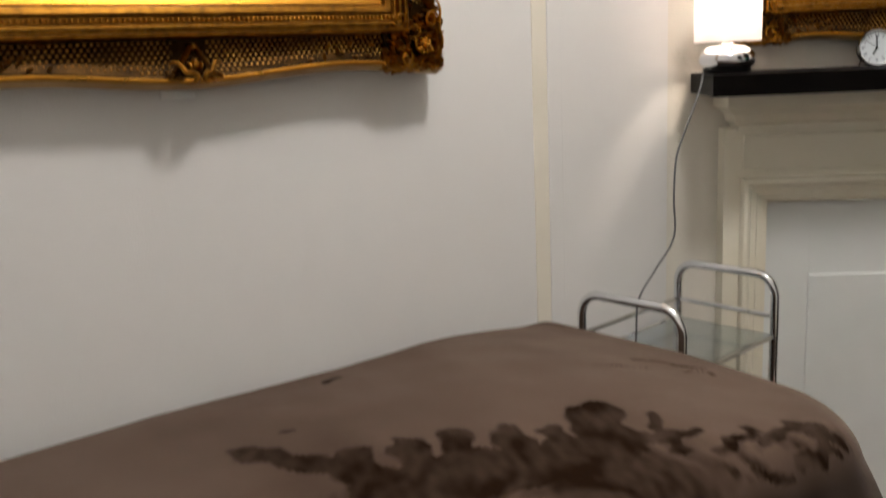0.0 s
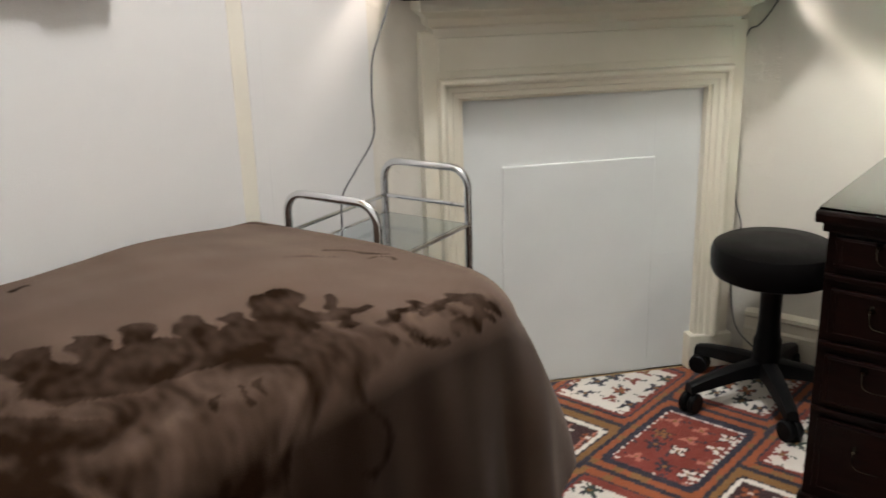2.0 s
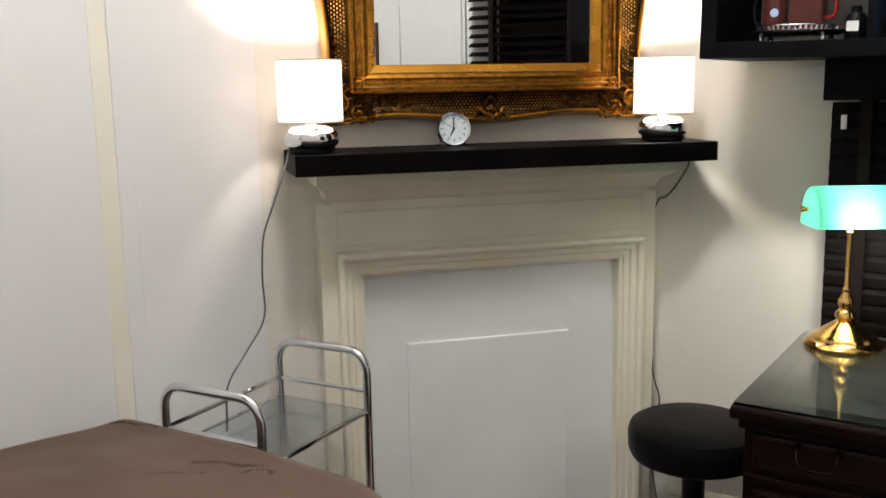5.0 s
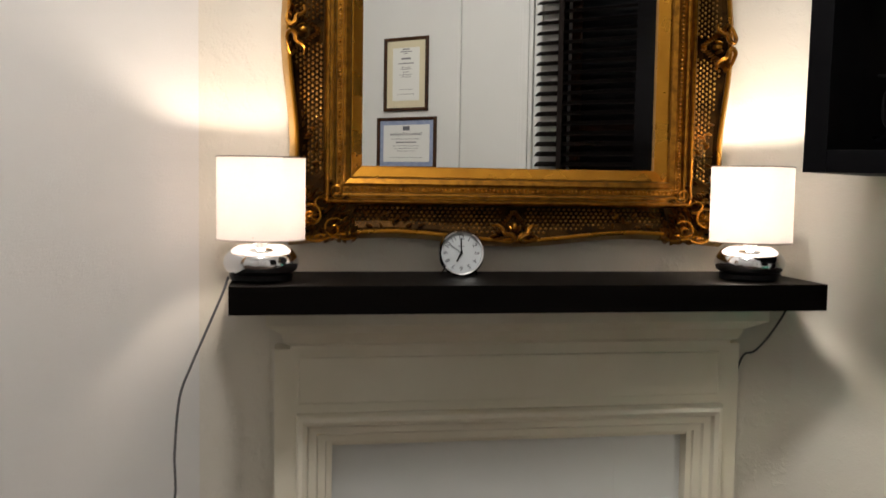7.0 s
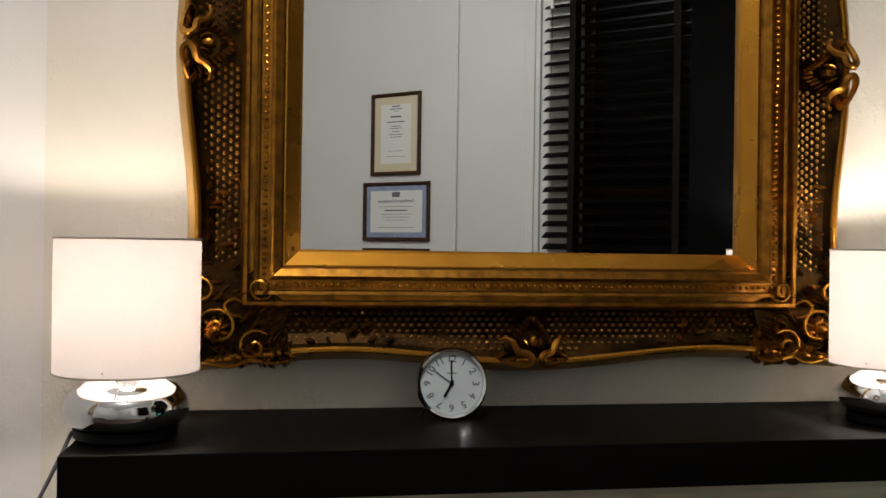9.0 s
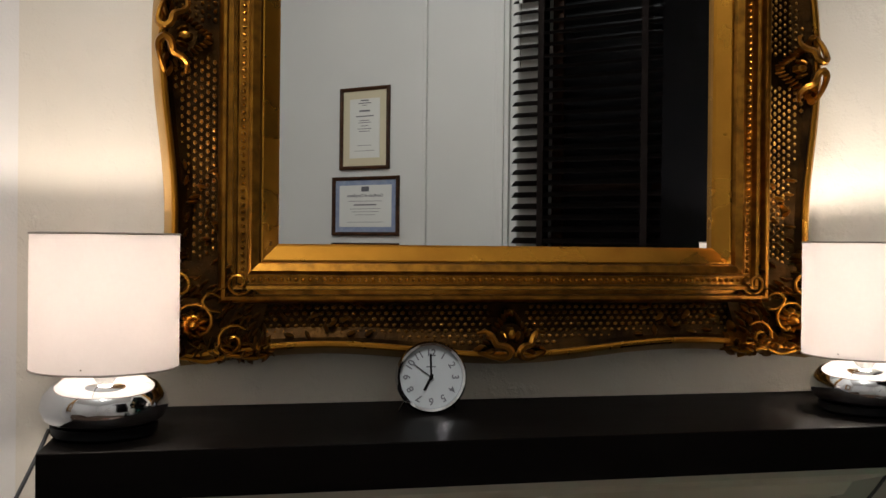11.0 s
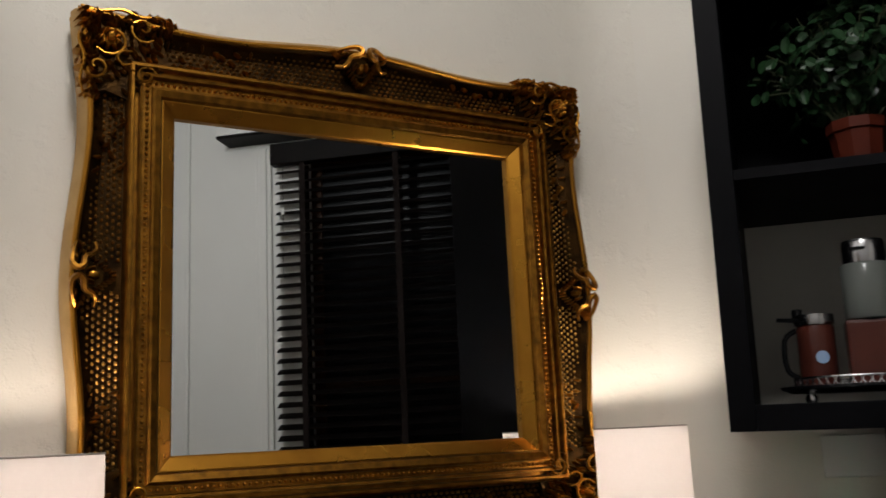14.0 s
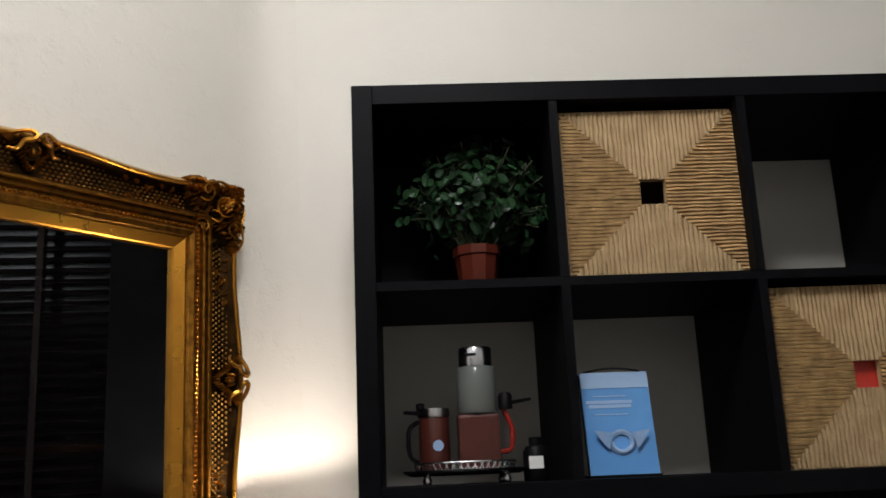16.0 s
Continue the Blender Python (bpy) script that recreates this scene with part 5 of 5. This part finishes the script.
# separate dark board puts the underside's shade into its colour
part("soffit_shade", boxed(-WX1 - 0.2, 1.04, -0.15, 0.0, 2.850, 2.863, bevel=0.003), "blind", pel, "dark board for the shaded underside")


# ---- certificates ----
def certificate(x, z, w, h, mount, label, lines, m_edge):
    t = thing("framed_certificate", LW @ pose(x, RIGHT, z, 0, 0, 180), label, "certificate", "framed certificates")
    part("picture_frame", sweep_rect(bmesh.new(), w / 2 - 0.018, h / 2 - 0.018, [(0, 0.002), (0, 0.010), (0.003, 0.014), (0.012, 0.018), (0.017, 0.016), (0.018, 0.0)]), "wood_frame", t)
    part("mount", boxed(-w / 2 + 0.012, w / 2 - 0.012, -0.006, -0.001, -h / 2 + 0.012, h / 2 - 0.012), mount, t)
    e = m_edge
    p = part("sheet", boxed(-w / 2 + e, w / 2 - e, -0.0075, -0.0055, -h / 2 + e, h / 2 - e), "paper", t, "white printed sheet")
    bm = bmesh.new()
    for f, zz, th in lines:
        box(bm, -f * w / 2, f * w / 2, -0.0082, -0.007, zz * h / 2, zz * h / 2 + th)
    part("print_line", bm, "ink", p)
    return p


certificate(-1.590, 1.990, 0.286, 0.397, "cream_mount", "certificate on white paper in a dark wooden frame", ((0.16, 0.66, 0.006), (0.26, 0.60, 0.004), (0.10, 0.55, 0.003), (0.22, 0.40, 0.008), (0.36, 0.28, 0.005), (0.20, 0.18, 0.003), (0.26, 0.13, 0.003), (0.15, 0.05, 0.003), (0.28, -0.02, 0.003), (0.22, -0.08, 0.003), (0.30, -0.42, 0.002), (0.40, -0.55, 0.002)), 0.056)
p = certificate(-1.583, 1.616, 0.385, 0.285, "blue_mount", "blue-bordered certificate in a dark wooden frame", ((0.50, 0.16, 0.002), (0.34, 0.02, 0.006), (0.46, -0.10, 0.002), (0.40, -0.2, 0.002), (0.30, -0.30, 0.002), (0.55, -0.55, 0.002)), 0.042)
writing("Certificate of Completion", 0.020, pose(0, -0.0083, 0.050, 90), "ink", p)
bm = boxed(-0.022, 0.022, -0.0085, -0.007, 0.070, 0.094, bevel=0.0005)
part("seal", bm, "ink", p)
certificate(-1.583, 1.297, 0.385, 0.285, "cream_mount", "certificate in a dark wooden frame hung lowest", ((0.40, 0.3, 0.006), (0.5, 0.0, 0.003), (0.3, -0.3, 0.003)), 0.05)

# added plate whose outline draws the edge of the cube shelf's shadow
bm = boxed(0.337, 0.515, -0.012, 0.0, 1.338, 1.410, bevel=0.002)
ob = part("shadow_edge_plate", bm, "wall")
ob.matrix_world = RW
tagged(ob, "thin painted plate standing in for the edge of the cube shelf's shadow on the wall", "wall plate")

# ceiling light
t = thing("ceiling_light", LW @ pose(-0.80, -1.04, CEIL), "round flush ceiling light with an opal diffuser", "lamp")
part("rim", lathe(bmesh.new(), [(0.25, 0.0), (0.27, 0.0), (0.27, -0.05), (0.25, -0.055), (0.245, -0.05)], 40, caps=False), "white_plastic", t, smooth=True)
part("diffuser", lathe(bmesh.new(), [(0.245, -0.048), (0.18, -0.066), (0.0, -0.074)], 40, caps=False), "diffuser", t, "glowing opal diffuser", smooth=True)


# ---- rug ----
def scatter(i, j, k):
    """A repeatable number from 0 to 1 for a cell."""
    v = math.sin(i * 127.1 + j * 311.7 + k * 74.7) * 43758.5453
    return v - math.floor(v)


def rug_colour(x, y):
    """The colour of one knot: white, maroon and rust panels with stepped outlines, and small flowers strewn over them."""
    red, dark, white, navy, rust = (0.17, 0.020, 0.009), (0.030, 0.005, 0.006), (0.62, 0.58, 0.52), (0.012, 0.011, 0.026), (0.25, 0.062, 0.012)
    pink, green, gold = (0.36, 0.13, 0.09), (0.02, 0.038, 0.024), (0.19, 0.09, 0.018)
    a = math.radians(38)
    q = 0.0062
    u, v = x * math.cos(a) + y * math.sin(a), -x * math.sin(a) + y * math.cos(a)
    u, v = round(u / q) * q, round(v / q) * q
    cu, cv = 0.46, 0.32
    iv = math.floor(v / cv)
    us = u + (0.5 * cu if iv % 2 else 0)
    iu = math.floor(us / cu)
    pu, pv = (us / cu - iu - 0.5) * cu, (v / cv - iv - 0.5) * cv
    kind = (0, 1, 0, 2)[(iu + 2 * iv) % 4]
    stepu = math.floor(abs(pu) / 0.022) * 0.022
    r = max(abs(pv) / (cv / 2), (stepu / (cu / 2)) * 0.62 + abs(pv) / (cv / 2) * 0.45, abs(pu) / (cu / 2))
    field = (white, dark, red)[kind]
    if r > 0.955:
        return navy
    if r > 0.84:
        return (rust, gold, rust)[kind] if scatter(math.floor(u / 0.025), math.floor(v / 0.025), 3) > 0.12 else gold
    if r > 0.79:
        return navy
    if r > 0.73:
        return (red, white, navy)[kind]
    saw = 0.06 if (math.floor((pu + 3) / 0.012) % 2) else 0.0
    if r + saw > 0.74 and kind != 1:
        return (red, white, white)[kind]
    g = 0.076
    gi, gj = math.floor(u / g), math.floor(v / g)
    du, dv = u - (gi + 0.35 + 0.3 * scatter(gi, gj, 1)) * g, v - (gj + 0.35 + 0.3 * scatter(gi, gj, 2)) * g
    rr, th = math.hypot(du, dv), math.atan2(dv, du)
    pick = scatter(gi, gj, 5)
    petal = 0.027 * (0.62 + 0.38 * math.cos((3 + int(pick * 3)) * th + pick * 6))
    if rr < 0.0065:
        return (gold, white, gold)[kind]
    if rr < petal:
        return ((red, navy, rust, green), (pink, rust, white, red), (pink, white, navy, gold))[kind][int(pick * 3.99)]
    if rr < petal + 0.0055:
        return (navy, dark, dark)[kind] if pick > 0.35 else field
    if abs(du * math.cos(pick * 3) + dv * math.sin(pick * 3)) < 0.0034 and rr < 0.044:
        return (green, pink, navy)[kind]
    return field


def rug():
    x0, x1, y0, y1, p = -0.45, 0.70, -2.05, -0.064, 0.0062
    nx, ny = int((x1 - x0) / p), int((y1 - y0) / p)
    verts = [(x0 + i * p, y0 + j * p, 0.0035 + 0.0008 * noise.noise(Vector((i * 0.9, j * 0.9, 0)))) for j in range(ny + 1) for i in range(nx + 1)]
    faces = [(j * (nx + 1) + i, j * (nx + 1) + i + 1, (j + 1) * (nx + 1) + i + 1, (j + 1) * (nx + 1) + i) for j in range(ny) for i in range(nx)]
    me = bpy.data.meshes.new("rug_face")
    me.from_pydata(verts, [], faces)
    col = me.color_attributes.new("knots", "FLOAT_COLOR", "POINT")
    flat = []
    for x, y, _ in verts:
        c = rug_colour(x, y)
        flat += [*c, 1.0]
    col.data.foreach_set("color", flat)
    m = material("knotted_wool", (0.3, 0.1, 0.05), 0.95, bump=0.6, bump_scale=380, sheen=0.15)
    N, L = m.node_tree.nodes, m.node_tree.links
    at = N.new("ShaderNodeAttribute")
    at.attribute_name = "knots"
    L.new(at.outputs["Color"], N["Principled BSDF"].inputs["Base Color"])
    M["wool"] = m
    me.materials.append(m)
    t = thing("persian_rug", I4, "red and white patterned woollen rug with a short fringe", "rug")
    ob = new("rug_face", me)
    ob.parent = t
    part("backing", boxed(x0, x1, y0, y1, -0.008, 0.002), "tape", t)
    rng = random.Random(4)
    bm = bmesh.new()
    for i in range(260):
        x = x0 + (x1 - x0) * (i + rng.random()) / 260
        tube(bm, [(x, y1 - 0.004, 0.004), (x + rng.gauss(0, 0.003), y1 + 0.006, 0.002), (x + rng.gauss(0, 0.006), y1 + 0.014 + 0.006 * rng.random(), -0.004)], 0.0013, 4)
    tagged(part("fringe", bm, "straw_pale", t, "short pale knotted fringe"), kind="stuff")


rug()
